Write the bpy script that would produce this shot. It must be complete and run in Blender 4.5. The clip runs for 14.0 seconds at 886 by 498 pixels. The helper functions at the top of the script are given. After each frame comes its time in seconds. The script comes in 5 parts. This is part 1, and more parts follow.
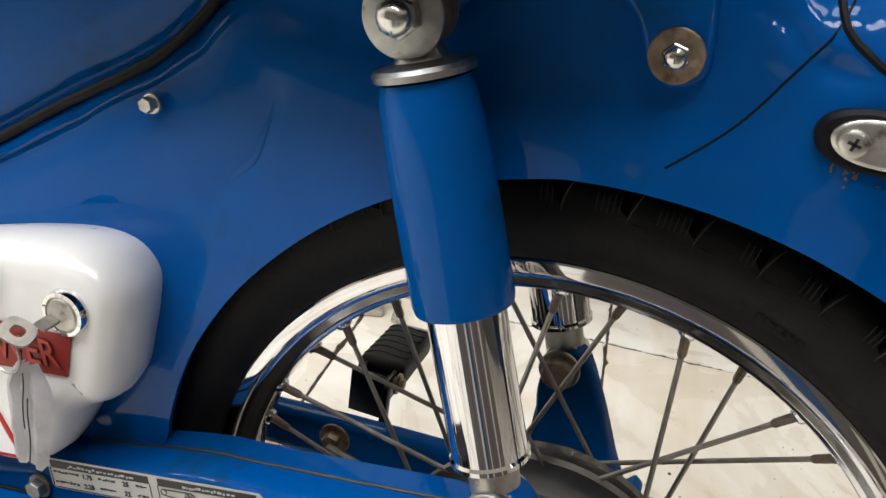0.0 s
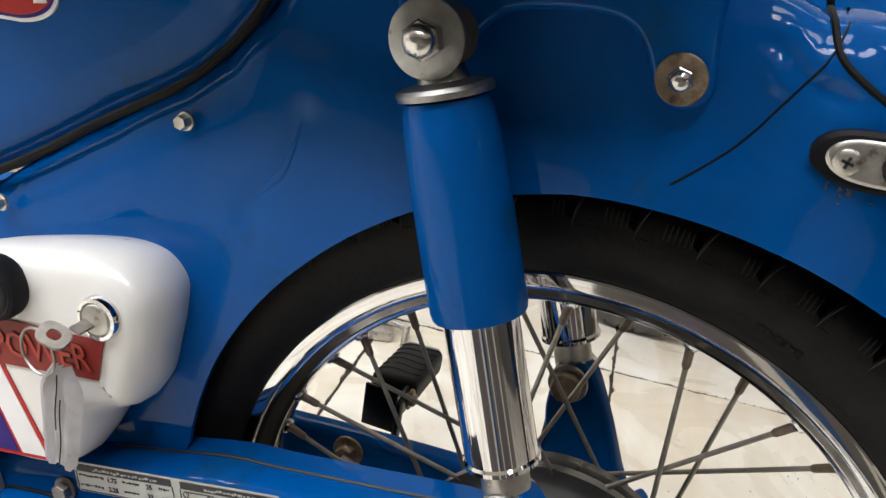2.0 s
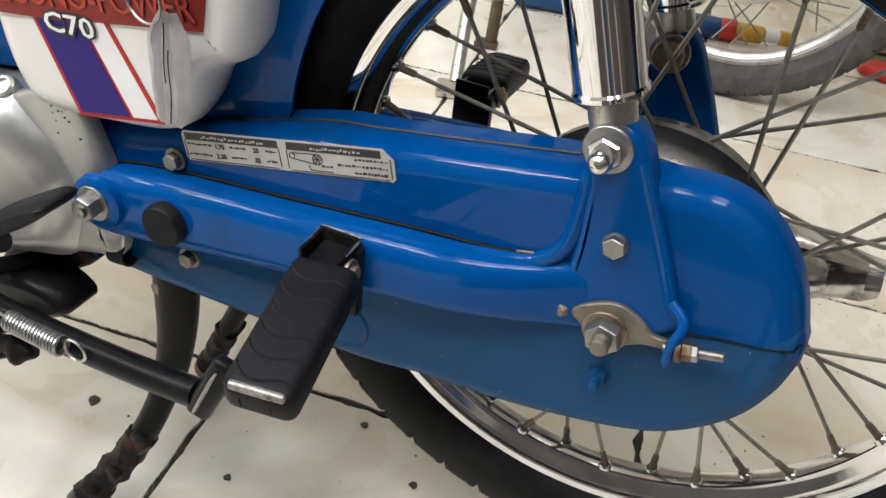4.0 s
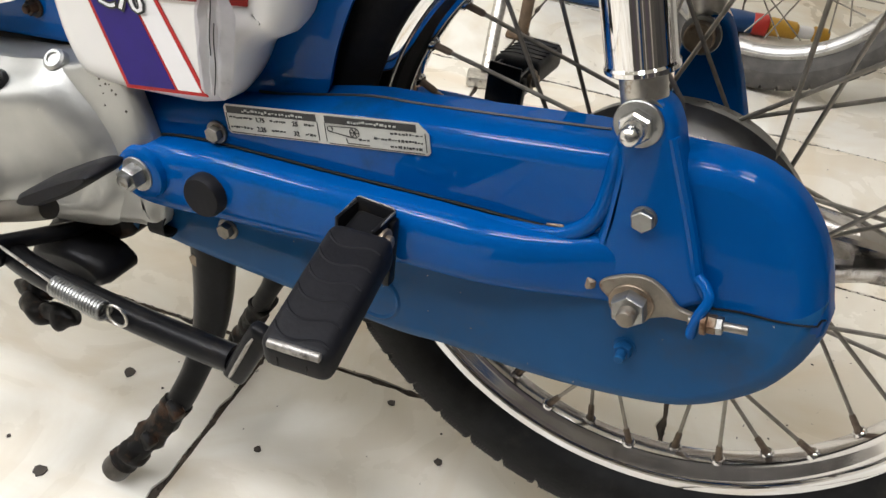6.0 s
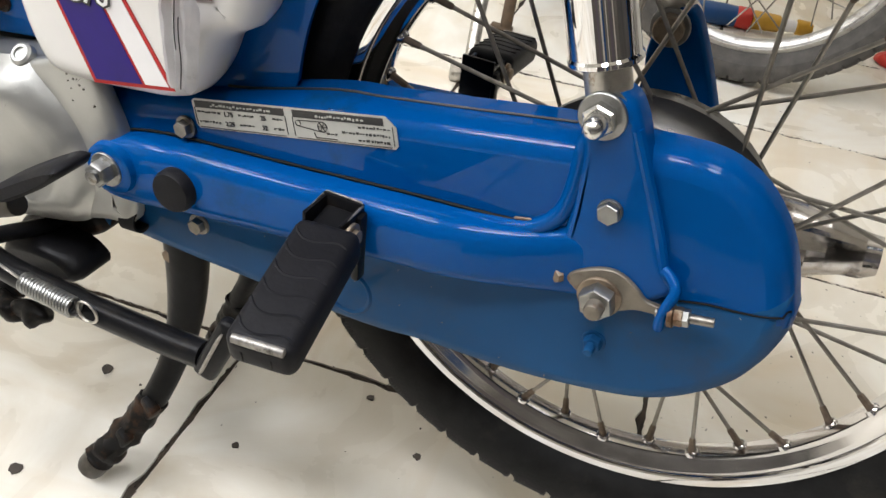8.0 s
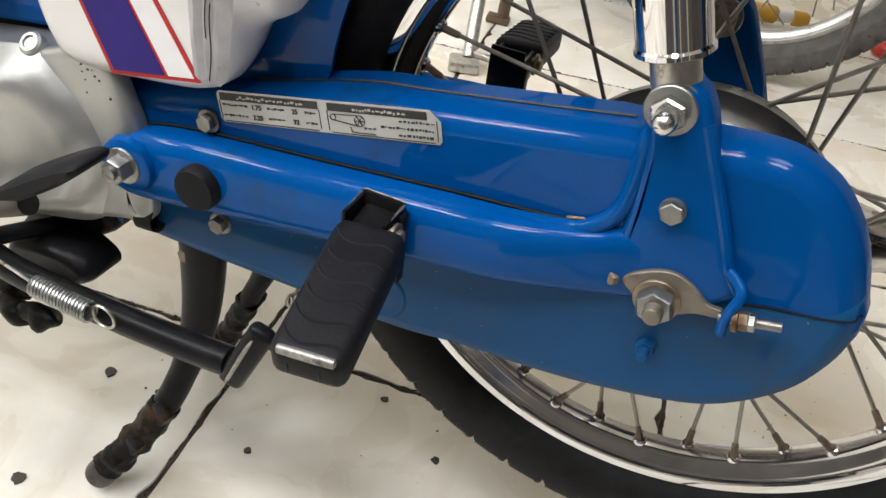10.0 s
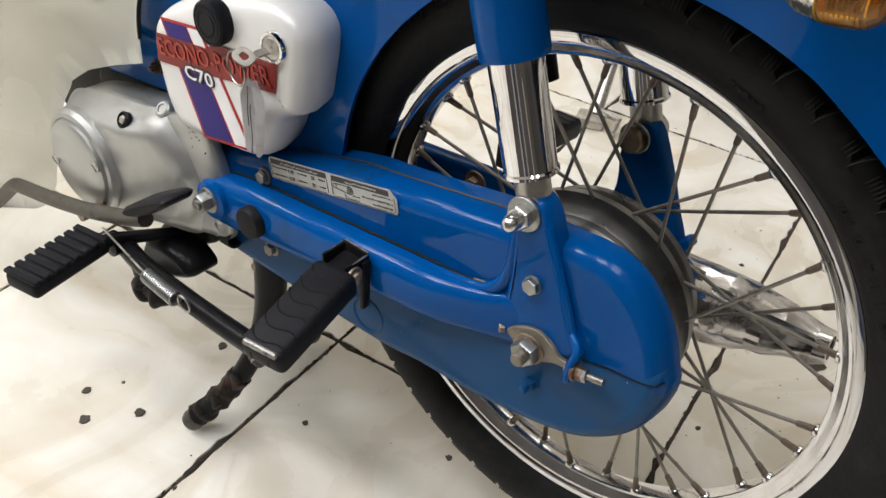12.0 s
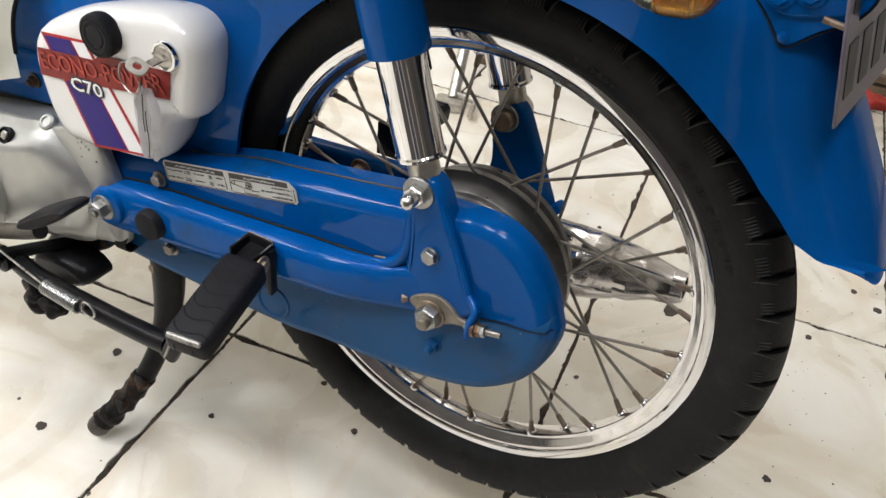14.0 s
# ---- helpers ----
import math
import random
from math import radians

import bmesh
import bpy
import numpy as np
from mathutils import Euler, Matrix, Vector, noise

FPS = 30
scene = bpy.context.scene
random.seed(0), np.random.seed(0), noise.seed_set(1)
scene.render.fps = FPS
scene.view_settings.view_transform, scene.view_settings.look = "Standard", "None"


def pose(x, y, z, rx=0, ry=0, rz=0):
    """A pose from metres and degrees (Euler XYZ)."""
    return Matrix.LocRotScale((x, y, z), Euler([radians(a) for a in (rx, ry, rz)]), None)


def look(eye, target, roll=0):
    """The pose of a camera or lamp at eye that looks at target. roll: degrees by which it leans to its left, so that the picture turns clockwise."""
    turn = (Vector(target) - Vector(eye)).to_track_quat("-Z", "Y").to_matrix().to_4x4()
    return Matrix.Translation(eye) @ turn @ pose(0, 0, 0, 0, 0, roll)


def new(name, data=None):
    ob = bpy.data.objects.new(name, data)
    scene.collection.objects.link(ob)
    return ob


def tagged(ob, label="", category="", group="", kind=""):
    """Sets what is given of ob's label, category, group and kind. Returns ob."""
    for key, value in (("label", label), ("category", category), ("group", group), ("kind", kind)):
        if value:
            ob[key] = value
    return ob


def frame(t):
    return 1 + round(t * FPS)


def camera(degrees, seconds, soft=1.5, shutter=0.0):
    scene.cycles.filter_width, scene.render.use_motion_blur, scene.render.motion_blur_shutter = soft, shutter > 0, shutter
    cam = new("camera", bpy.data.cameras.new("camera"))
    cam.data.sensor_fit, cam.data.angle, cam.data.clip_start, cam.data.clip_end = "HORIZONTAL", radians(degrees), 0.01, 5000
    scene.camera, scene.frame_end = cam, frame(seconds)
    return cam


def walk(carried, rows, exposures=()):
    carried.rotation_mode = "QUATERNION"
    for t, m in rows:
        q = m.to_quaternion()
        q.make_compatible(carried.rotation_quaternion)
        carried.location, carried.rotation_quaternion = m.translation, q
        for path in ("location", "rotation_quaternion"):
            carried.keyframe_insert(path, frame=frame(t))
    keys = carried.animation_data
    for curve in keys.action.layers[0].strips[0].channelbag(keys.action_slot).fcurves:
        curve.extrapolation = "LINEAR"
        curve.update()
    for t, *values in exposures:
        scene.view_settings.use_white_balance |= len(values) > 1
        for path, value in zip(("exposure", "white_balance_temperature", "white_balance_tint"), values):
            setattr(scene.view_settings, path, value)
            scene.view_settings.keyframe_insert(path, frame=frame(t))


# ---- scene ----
cam = camera(54.1, 14.0)
PATH = [
    (0, (0.036, -0.447, 0.814), (-0.486, 1.302, -0.004), 8.3),
    (0.5, (0.036, -0.448, 0.803), (-0.483, 1.307, -0.004), 8.5),
    (1, (0.037, -0.458, 0.794), (-0.48, 1.291, -0.028), 9.0),
    (1.5, (0.038, -0.469, 0.796), (-0.503, 1.287, 0.006), 9.0),
    (2, (0.04, -0.474, 0.813), (-0.514, 1.295, 0.061), 8.7),
    (2.5, (0.04, -0.486, 0.8), (-0.534, 1.24, -0.033), 8.4),
    (3, (0.039, -0.506, 0.766), (-0.556, 1.143, -0.196), 7.8),
    (3.5, (0.041, -0.514, 0.737), (-0.543, 1.058, -0.352), 7.5),
    (4, (0.043, -0.518, 0.728), (-0.514, 1.017, -0.426), 7.2),
    (6.3, (0.052, -0.54, 0.724), (-0.558, 0.965, -0.443), 7.2),
    (6.5, (0.055, -0.536, 0.725), (-0.541, 0.974, -0.443), 7.4),
    (7, (0.061, -0.534, 0.726), (-0.528, 0.982, -0.438), 7.3),
    (7.5, (0.064, -0.533, 0.727), (-0.521, 0.984, -0.437), 7.2),
    (8, (0.062, -0.532, 0.724), (-0.524, 0.977, -0.45), 7.3),
    (8.5, (0.055, -0.533, 0.719), (-0.538, 0.967, -0.464), 7.5),
    (8.7, (0.048, -0.531, 0.717), (-0.541, 0.969, -0.468), 7.7),
    (10.8, (0.007, -0.524, 0.705), (-0.508, 1.004, -0.479), 8.1),
    (11, (0.034, -0.534, 0.728), (-0.556, 0.95, -0.476), 7.9),
    (11.5, (0.155, -0.564, 0.822), (-0.622, 0.777, -0.443), 6.6),
    (12, (0.244, -0.55, 0.864), (-0.714, 0.733, -0.334), 5.1),
    (12.5, (0.271, -0.545, 0.895), (-0.706, 0.792, -0.225), 5.1),
    (13, (0.252, -0.587, 0.904), (-0.596, 0.838, -0.214), 5.7),
    (13.5, (0.241, -0.607, 0.904), (-0.497, 0.847, -0.254), 6.3),
    (14, (0.251, -0.621, 0.897), (-0.433, 0.831, -0.297), 6.7),
]
walk(cam, [(t, look(eye, target, roll)) for t, eye, target, roll in PATH], [(0, 0.0), (2.5, 0.0), (4.0, -0.05), (6.5, 0.02), (8.7, 0.04), (11.0, -0.08), (11.5, -0.20), (12.5, -0.20), (13.3, -0.10), (14.0, -0.06)])

# ---- world and light ----
world = bpy.data.worlds.new("shop_air")
scene.world = world
world.use_nodes = True
world.node_tree.nodes["Background"].inputs[0].default_value = (0.9, 0.95, 1.0, 1)
world.node_tree.nodes["Background"].inputs[1].default_value = 0.03
CEIL = 3.0
LAMP_POWER = 11.3
ROWS = {-1.45: 1.82, -0.50: 0.82, 1.40: 0.03}
COLUMNS = {-3.6: 1.1, -2.6: 1.15, -1.6: 1.25, -0.6: 1.05, 0.4: 0.88}
LAMPS = [(x, y) for x in (-3.6, -2.6, -1.6, -0.6, 0.4) for y in (-1.45, -0.50, 1.40)]
for lx, ly in LAMPS:
    lamp = bpy.data.lights.new("ceiling_lamp", "AREA")
    lamp.shape, lamp.size, lamp.energy, lamp.color = "DISK", 0.64, LAMP_POWER * ROWS[ly] * COLUMNS[lx], (0.965, 0.985, 1.045)
    new("ceiling_lamp", lamp).matrix_basis = pose(lx, ly, CEIL - 0.07)


# ---- materials ----
def material(name, colour, rough=0.5, metal=0.0, spread=0.15, scale=40.0, bump=0.0, bump_scale=200.0,
             coat=0.0, dirt=None, dirt_scale=6.0, dirt_amount=0.0, rough_spread=0.1, transmission=0.0, spec=0.5):
    m = bpy.data.materials.new(name)
    m.use_nodes = True
    nt = m.node_tree
    n, ln = nt.nodes, nt.links
    b = n["Principled BSDF"]
    b.inputs["Metallic"].default_value = metal
    b.inputs["Coat Weight"].default_value = coat
    b.inputs["Coat Roughness"].default_value = 0.04
    b.inputs["Transmission Weight"].default_value = transmission
    b.inputs["Specular IOR Level"].default_value = spec
    tc = n.new("ShaderNodeTexCoord")
    n1 = n.new("ShaderNodeTexNoise")
    n1.inputs["Scale"].default_value, n1.inputs["Detail"].default_value = scale, 6
    ln.new(tc.outputs["Object"], n1.inputs["Vector"])
    ramp = n.new("ShaderNodeMapRange")
    ramp.inputs["From Min"].default_value, ramp.inputs["From Max"].default_value = 0.3, 0.7
    ramp.inputs["To Min"].default_value, ramp.inputs["To Max"].default_value = 1 - spread, 1 + spread
    ln.new(n1.outputs["Fac"], ramp.inputs["Value"])
    mul = n.new("ShaderNodeVectorMath")
    mul.operation = "SCALE"
    mul.inputs[0].default_value = colour
    ln.new(ramp.outputs[0], mul.inputs["Scale"])
    out = mul.outputs[0]
    rr = n.new("ShaderNodeMapRange")
    rr.inputs["From Min"].default_value, rr.inputs["From Max"].default_value = 0.3, 0.7
    rr.inputs["To Min"].default_value, rr.inputs["To Max"].default_value = max(0.02, rough - rough_spread * rough), rough + rough_spread * rough
    ln.new(n1.outputs["Fac"], rr.inputs["Value"])
    rout = rr.outputs[0]
    if dirt:
        n2 = n.new("ShaderNodeTexNoise")
        n2.inputs["Scale"].default_value, n2.inputs["Detail"].default_value, n2.inputs["Roughness"].default_value = dirt_scale, 9, 0.68
        ln.new(tc.outputs["Object"], n2.inputs["Vector"])
        r2 = n.new("ShaderNodeMapRange")
        r2.inputs["From Min"].default_value, r2.inputs["From Max"].default_value = 0.62 - dirt_amount * 0.3, 0.72 - dirt_amount * 0.2
        ln.new(n2.outputs["Fac"], r2.inputs["Value"])
        mix = n.new("ShaderNodeMix")
        mix.data_type = "RGBA"
        ln.new(r2.outputs[0], mix.inputs["Factor"])
        ln.new(out, mix.inputs["A"])
        mix.inputs["B"].default_value = (*dirt, 1)
        out = mix.outputs["Result"]
        r3 = n.new("ShaderNodeMath")
        r3.operation = "MAXIMUM"
        sc = n.new("ShaderNodeMath")
        sc.operation = "MULTIPLY"
        sc.inputs[1].default_value = 0.6
        ln.new(r2.outputs[0], sc.inputs[0])
        ln.new(rout, r3.inputs[0])
        ln.new(sc.outputs[0], r3.inputs[1])
        rout = r3.outputs[0]
    ln.new(out, b.inputs["Base Color"])
    ln.new(rout, b.inputs["Roughness"])
    if bump:
        n3 = n.new("ShaderNodeTexNoise")
        n3.inputs["Scale"].default_value, n3.inputs["Detail"].default_value = bump_scale, 4
        ln.new(tc.outputs["Object"], n3.inputs["Vector"])
        bp = n.new("ShaderNodeBump")
        bp.inputs["Strength"].default_value, bp.inputs["Distance"].default_value = bump, 0.002
        ln.new(n3.outputs["Fac"], bp.inputs["Height"])
        ln.new(bp.outputs[0], b.inputs["Normal"])
    return m


BLUE = material("blue_paint", (0.0002, 0.0685, 0.274), 0.40, spread=0.06, scale=9, coat=0.33, bump=0.06, bump_scale=18, spec=0.0, dirt=(0.004, 0.055, 0.165), dirt_scale=7, dirt_amount=0.05)
FADED = material("dusty_blue_paint", (0.009, 0.070, 0.190), 0.5, spread=0.10, scale=14, coat=0.22, bump=0.05, bump_scale=40, spec=0.03, dirt=(0.020, 0.064, 0.145), dirt_scale=9, dirt_amount=0.25)
CREAM = material("white_plastic", (0.75, 0.735, 0.71), 0.3, spread=0.03, scale=15, coat=0.5, bump=0.03, bump_scale=30)
SHIELD = material("cream_shield", (0.88, 0.86, 0.76), 0.26, spread=0.015, scale=10, coat=1.0)
CHROME = material("chrome", (0.70, 0.695, 0.70), 0.05, 1.0, spread=0.03, scale=30, rough_spread=0.4)
OLDCHROME = material("pitted_chrome", (0.80, 0.79, 0.76), 0.12, 1.0, spread=0.1, scale=60, dirt=(0.07, 0.075, 0.07), dirt_scale=75, dirt_amount=0.52)
FOIL = material("wrapped_chrome", (0.60, 0.58, 0.58), 0.18, 1.0, spread=0.2, scale=14, dirt=(0.08, 0.065, 0.05), dirt_scale=18, dirt_amount=0.30, bump=0.35, bump_scale=32)
STEEL = material("zinc_steel", (0.52, 0.50, 0.46), 0.36, 0.9, spread=0.2, scale=120, dirt=(0.16, 0.10, 0.06), dirt_scale=90, dirt_amount=0.15)
SPOKE = material("dull_spoke_steel", (0.27, 0.25, 0.22), 0.42, 0.85, spread=0.2, scale=150)
PEDAL = material("worn_brown_pedal_steel", (0.085, 0.076, 0.062), 0.55, 0.4, spread=0.25, scale=70, dirt=(0.05, 0.038, 0.028), dirt_scale=35, dirt_amount=0.3)
NIPPLE = material("brown_nipple_steel", (0.17, 0.13, 0.10), 0.5, 0.7, spread=0.3, scale=200)
RUSTY = material("grimy_steel", (0.26, 0.205, 0.150), 0.5, 0.7, spread=0.3, scale=90, dirt=(0.11, 0.060, 0.033), dirt_scale=60, dirt_amount=0.40)
ALLOY = material("cast_alloy", (0.41, 0.412, 0.395), 0.38, 0.75, spread=0.07, scale=45, bump=0.08, bump_scale=300)
HUB = material("hub_alloy", (0.15, 0.147, 0.142), 0.30, 0.85, spread=0.15, scale=50, dirt=(0.085, 0.078, 0.066), dirt_scale=22, dirt_amount=0.3)
TYRE = material("tyre_rubber", (0.0105, 0.0102, 0.0102), 0.58, spec=0.16, spread=0.35, scale=60, bump=0.25, bump_scale=220, dirt=(0.020, 0.0185, 0.016), dirt_scale=22, dirt_amount=0.15)
OLDTYRE = material("dusty_tyre_rubber", (0.075, 0.070, 0.064), 0.85, spread=0.4, scale=40, bump=0.4, bump_scale=100)
RUBBER = material("black_rubber", (0.010, 0.010, 0.012), 0.52, spread=0.25, scale=50, bump=0.12, bump_scale=250, spec=0.13)
BLACK = material("black_enamel", (0.008, 0.008, 0.009), 0.32, spread=0.3, scale=40, bump=0.15, bump_scale=120, spec=0.12, dirt=(0.018, 0.015, 0.012), dirt_scale=30, dirt_amount=0.15)
GRUBBY = material("rusty_black_enamel", (0.009, 0.008, 0.0075), 0.45, spread=0.4, scale=60, bump=0.5, bump_scale=90, spec=0.15, dirt=(0.050, 0.024, 0.012), dirt_scale=45, dirt_amount=0.28)
DULLZINC = material("dull_zinc", (0.30, 0.30, 0.29), 0.36, 0.9, spread=0.22, scale=110, dirt=(0.13, 0.10, 0.07), dirt_scale=80, dirt_amount=0.12)
RUSTED = material("rust_brown_steel", (0.115, 0.078, 0.050), 0.65, 0.3, spread=0.35, scale=50, dirt=(0.17, 0.10, 0.05), dirt_scale=40, dirt_amount=0.3)
CRUSTED = material("crusted_zinc", (0.21, 0.185, 0.15), 0.5, 0.6, spread=0.25, scale=70, bump=0.2, bump_scale=160, dirt=(0.12, 0.070, 0.038), dirt_scale=55, dirt_amount=0.30)
ZINC = material("bright_zinc", (0.66, 0.65, 0.62), 0.22, 0.95, spread=0.12, scale=90, rough_spread=0.3)
GREASE_SHADE = material("grease_and_shade_black", (0.007, 0.0068, 0.0064), 0.6, spread=0.4, scale=50, bump=0.2, bump_scale=150, spec=0.2)
COMB = material("dusty_rubber", (0.022, 0.0215, 0.0205), 0.8, spread=0.5, scale=60)
WELL = material("dull_chrome", (0.68, 0.67, 0.67), 0.12, 1.0, spread=0.08, scale=50, rough_spread=0.4)
OLDRIM = material("dusty_chrome", (0.42, 0.41, 0.39), 0.40, 0.9, spread=0.15, scale=40, dirt=(0.20, 0.18, 0.15), dirt_scale=25, dirt_amount=0.25)
CAPSTEEL = material("dark_worn_steel", (0.075, 0.068, 0.060), 0.38, 0.7, spread=0.4, scale=120)
WORN = material("worn_metal_edge", (0.30, 0.285, 0.265), 0.48, 0.8, spread=0.35, scale=150, dirt=(0.04, 0.035, 0.03), dirt_scale=90, dirt_amount=0.3)
AMBER = material("amber_lens", (0.95, 0.47, 0.022), 0.06, spread=0.06, scale=40, transmission=0.93, rough_spread=0.3)
STRIP_SHADE = material("black_strip_and_edge_shade", (0.004, 0.004, 0.0045), 0.6, spread=0.2, scale=60, spec=0.15)
MOULD = material("scuffed_rubber", (0.044, 0.041, 0.037), 0.75, spread=0.4, scale=120)
PURPLE = material("purple_film", (0.026, 0.013, 0.17), 0.45, spread=0.08, scale=60, coat=0.06, spec=0.15)
RED = material("red_film", (0.42, 0.020, 0.018), 0.45, spread=0.08, scale=60, coat=0.08, spec=0.2)
TEXTRED = material("faded_red_print", (0.44, 0.050, 0.032), 0.45, spread=0.12, scale=60, coat=0.08, spec=0.2)
BANNER = material("brick_red_film", (0.23, 0.022, 0.017), 0.45, spread=0.12, scale=60, coat=0.08, spec=0.2)
WHITE = material("white_film", (0.80, 0.79, 0.80), 0.35, spread=0.03, scale=60, coat=0.4)
INK = material("black_ink", (0.02, 0.02, 0.02), 0.5, spread=0.2, scale=80)
FOILLABEL = material("silver_label", (0.44, 0.445, 0.42), 0.35, 0.25, spread=0.08, scale=60)
PAPER = material("paper_tag", (0.66, 0.65, 0.66), 0.3, spread=0.12, scale=60, bump=0.4, bump_scale=90, coat=0.6)
PLATE = material("mauve_plate", (0.135, 0.115, 0.145), 0.45, spread=0.08, scale=30)
DARKWALL = material("dark_reflection_wall", (0.075, 0.070, 0.066), 0.6, spread=0.3, scale=2)
SCREENBROWN = material("brown_reflection_screen", (0.15, 0.14, 0.13), 0.6, spread=0.3, scale=2)
WALL = material("wall_paint", (0.74, 0.71, 0.64), 0.7, spread=0.04, scale=4)
GROUT = material("dirty_grout", (0.050, 0.037, 0.027), 0.9, spread=0.5, scale=30)
GRIME = material("tar_spot", (0.05, 0.04, 0.032), 0.7, spread=0.3, scale=90)
BASE = material("brown_skirting", (0.22, 0.17, 0.12), 0.5, spread=0.2, scale=20)
PLASTIC_BLUE = material("blue_plastic", (0.004, 0.060, 0.20), 0.45, spread=0.1, scale=9, coat=0.2)
PLASTIC_RED = material("red_plastic", (0.50, 0.03, 0.02), 0.4, spread=0.1)
PLASTIC_YELLOW = material("yellow_plastic", (0.55, 0.30, 0.03), 0.4, spread=0.1)


def tile_material():
    m = bpy.data.materials.new("cream_marble_tile")
    m.use_nodes = True
    n, ln = m.node_tree.nodes, m.node_tree.links
    b = n["Principled BSDF"]
    tc, oi = n.new("ShaderNodeTexCoord"), n.new("ShaderNodeObjectInfo")
    add = n.new("ShaderNodeVectorMath")
    add.operation = "ADD"
    ln.new(tc.outputs["Object"], add.inputs[0])
    shift = n.new("ShaderNodeMath")
    shift.operation = "MULTIPLY"
    shift.inputs[1].default_value = 17.0
    ln.new(oi.outputs["Random"], shift.inputs[0])
    ln.new(shift.outputs[0], add.inputs[1])
    vein = n.new("ShaderNodeTexNoise")
    vein.inputs["Scale"].default_value, vein.inputs["Detail"].default_value, vein.inputs["Distortion"].default_value = 4.0, 7, 1.8
    ln.new(add.outputs[0], vein.inputs["Vector"])
    ramp = n.new("ShaderNodeValToRGB")
    ramp.color_ramp.elements[0].position, ramp.color_ramp.elements[0].color = 0.33, (0.66, 0.605, 0.505, 1)
    ramp.color_ramp.elements[1].position, ramp.color_ramp.elements[1].color = 0.62, (0.795, 0.772, 0.705, 1)
    ln.new(vein.outputs["Fac"], ramp.inputs[0])
    grit = n.new("ShaderNodeTexNoise")
    grit.inputs["Scale"].default_value, grit.inputs["Detail"].default_value, grit.inputs["Roughness"].default_value = 42.0, 4, 0.6
    ln.new(tc.outputs["Object"], grit.inputs["Vector"])
    mask = n.new("ShaderNodeMapRange")
    mask.inputs["From Min"].default_value, mask.inputs["From Max"].default_value = 0.735, 0.76
    ln.new(grit.outputs["Fac"], mask.inputs["Value"])
    mix = n.new("ShaderNodeMix")
    mix.data_type = "RGBA"
    ln.new(mask.outputs[0], mix.inputs["Factor"])
    ln.new(ramp.outputs[0], mix.inputs["A"])
    mix.inputs["B"].default_value = (0.10, 0.08, 0.06, 1)
    stain = n.new("ShaderNodeTexNoise")
    stain.inputs["Scale"].default_value, stain.inputs["Detail"].default_value, stain.inputs["Distortion"].default_value = 2.2, 5, 0.8
    wide = n.new("ShaderNodeMapping")
    wide.inputs["Scale"].default_value = (3.2, 0.8, 1.0)
    ln.new(add.outputs[0], wide.inputs["Vector"])
    ln.new(wide.outputs[0], stain.inputs["Vector"])
    sm = n.new("ShaderNodeMapRange")
    sm.inputs["From Min"].default_value, sm.inputs["From Max"].default_value, sm.inputs["To Max"].default_value = 0.52, 0.70, 0.60
    ln.new(stain.outputs["Fac"], sm.inputs["Value"])
    brown = n.new("ShaderNodeMix")
    brown.data_type = "RGBA"
    ln.new(sm.outputs[0], brown.inputs["Factor"])
    ln.new(mix.outputs["Result"], brown.inputs["A"])
    brown.inputs["B"].default_value = (0.59, 0.475, 0.315, 1)
    ln.new(brown.outputs["Result"], b.inputs["Base Color"])
    rr = n.new("ShaderNodeMapRange")
    rr.inputs["To Min"].default_value, rr.inputs["To Max"].default_value = 0.18, 0.40
    b.inputs["Specular IOR Level"].default_value = 0.32
    ln.new(vein.outputs["Fac"], rr.inputs["Value"])
    ln.new(rr.outputs[0], b.inputs["Roughness"])
    return m


TILE = tile_material()


def glow(name, colour, strength):
    m = bpy.data.materials.new(name)
    m.use_nodes = True
    b = m.node_tree.nodes["Principled BSDF"]
    b.inputs["Base Color"].default_value = (0.8, 0.8, 0.8, 1)
    b.inputs["Emission Color"].default_value, b.inputs["Emission Strength"].default_value = (*colour, 1), strength
    return m


LAMPGLASS = glow("lit_diffuser", (1.0, 0.97, 0.92), 3.6)


# ---- mesh helpers ----
def finish(bm, name, mat, sharp=38):
    bmesh.ops.recalc_face_normals(bm, faces=bm.faces)
    for f in bm.faces:
        f.smooth = True
    lim = radians(sharp)
    for e in bm.edges:
        e.smooth = len(e.link_faces) == 2 and e.calc_face_angle(0) < lim
    me = bpy.data.meshes.new(name)
    bm.to_mesh(me)
    bm.free()
    me.materials.append(mat)
    return me


def part(name, bm, mat, parent, label="", sharp=38):
    """One mesh object under a thing or a part; the mesh is given in world metres."""
    ob = new(name, finish(bm, name, mat, sharp))
    ob.parent = parent
    if parent.type == "EMPTY":
        ob.matrix_parent_inverse = Matrix.Translation(parent.location).inverted()
    return tagged(ob, label) if label else ob


def thing(name, at, label, category, group="", kind=""):
    ob = new(name)
    ob.empty_display_size = 0.05
    ob.location = at
    return tagged(ob, label, category, group, kind)


def alone(name, bm, mat, label, category, group="", kind="", sharp=38):
    return tagged(new(name, finish(bm, name, mat, sharp)), label, category, group, kind)


def spline(pts, n=6, closed=False):
    """Catmull-Rom through the points."""
    p = [Vector(q) for q in pts]
    k, out = len(p), []
    for i in range(k if closed else k - 1):
        a, b, c, d = (p[(i + j) % k] if closed else p[min(max(i + j, 0), k - 1)] for j in (-1, 0, 1, 2))
        for s in range(n):
            t = s / n
            out.append(0.5 * ((2 * b) + (c - a) * t + (2 * a - 5 * b + 4 * c - d) * t * t + (3 * b - a - 3 * c + d) * t ** 3))
    if not closed:
        out.append(p[-1])
    return out


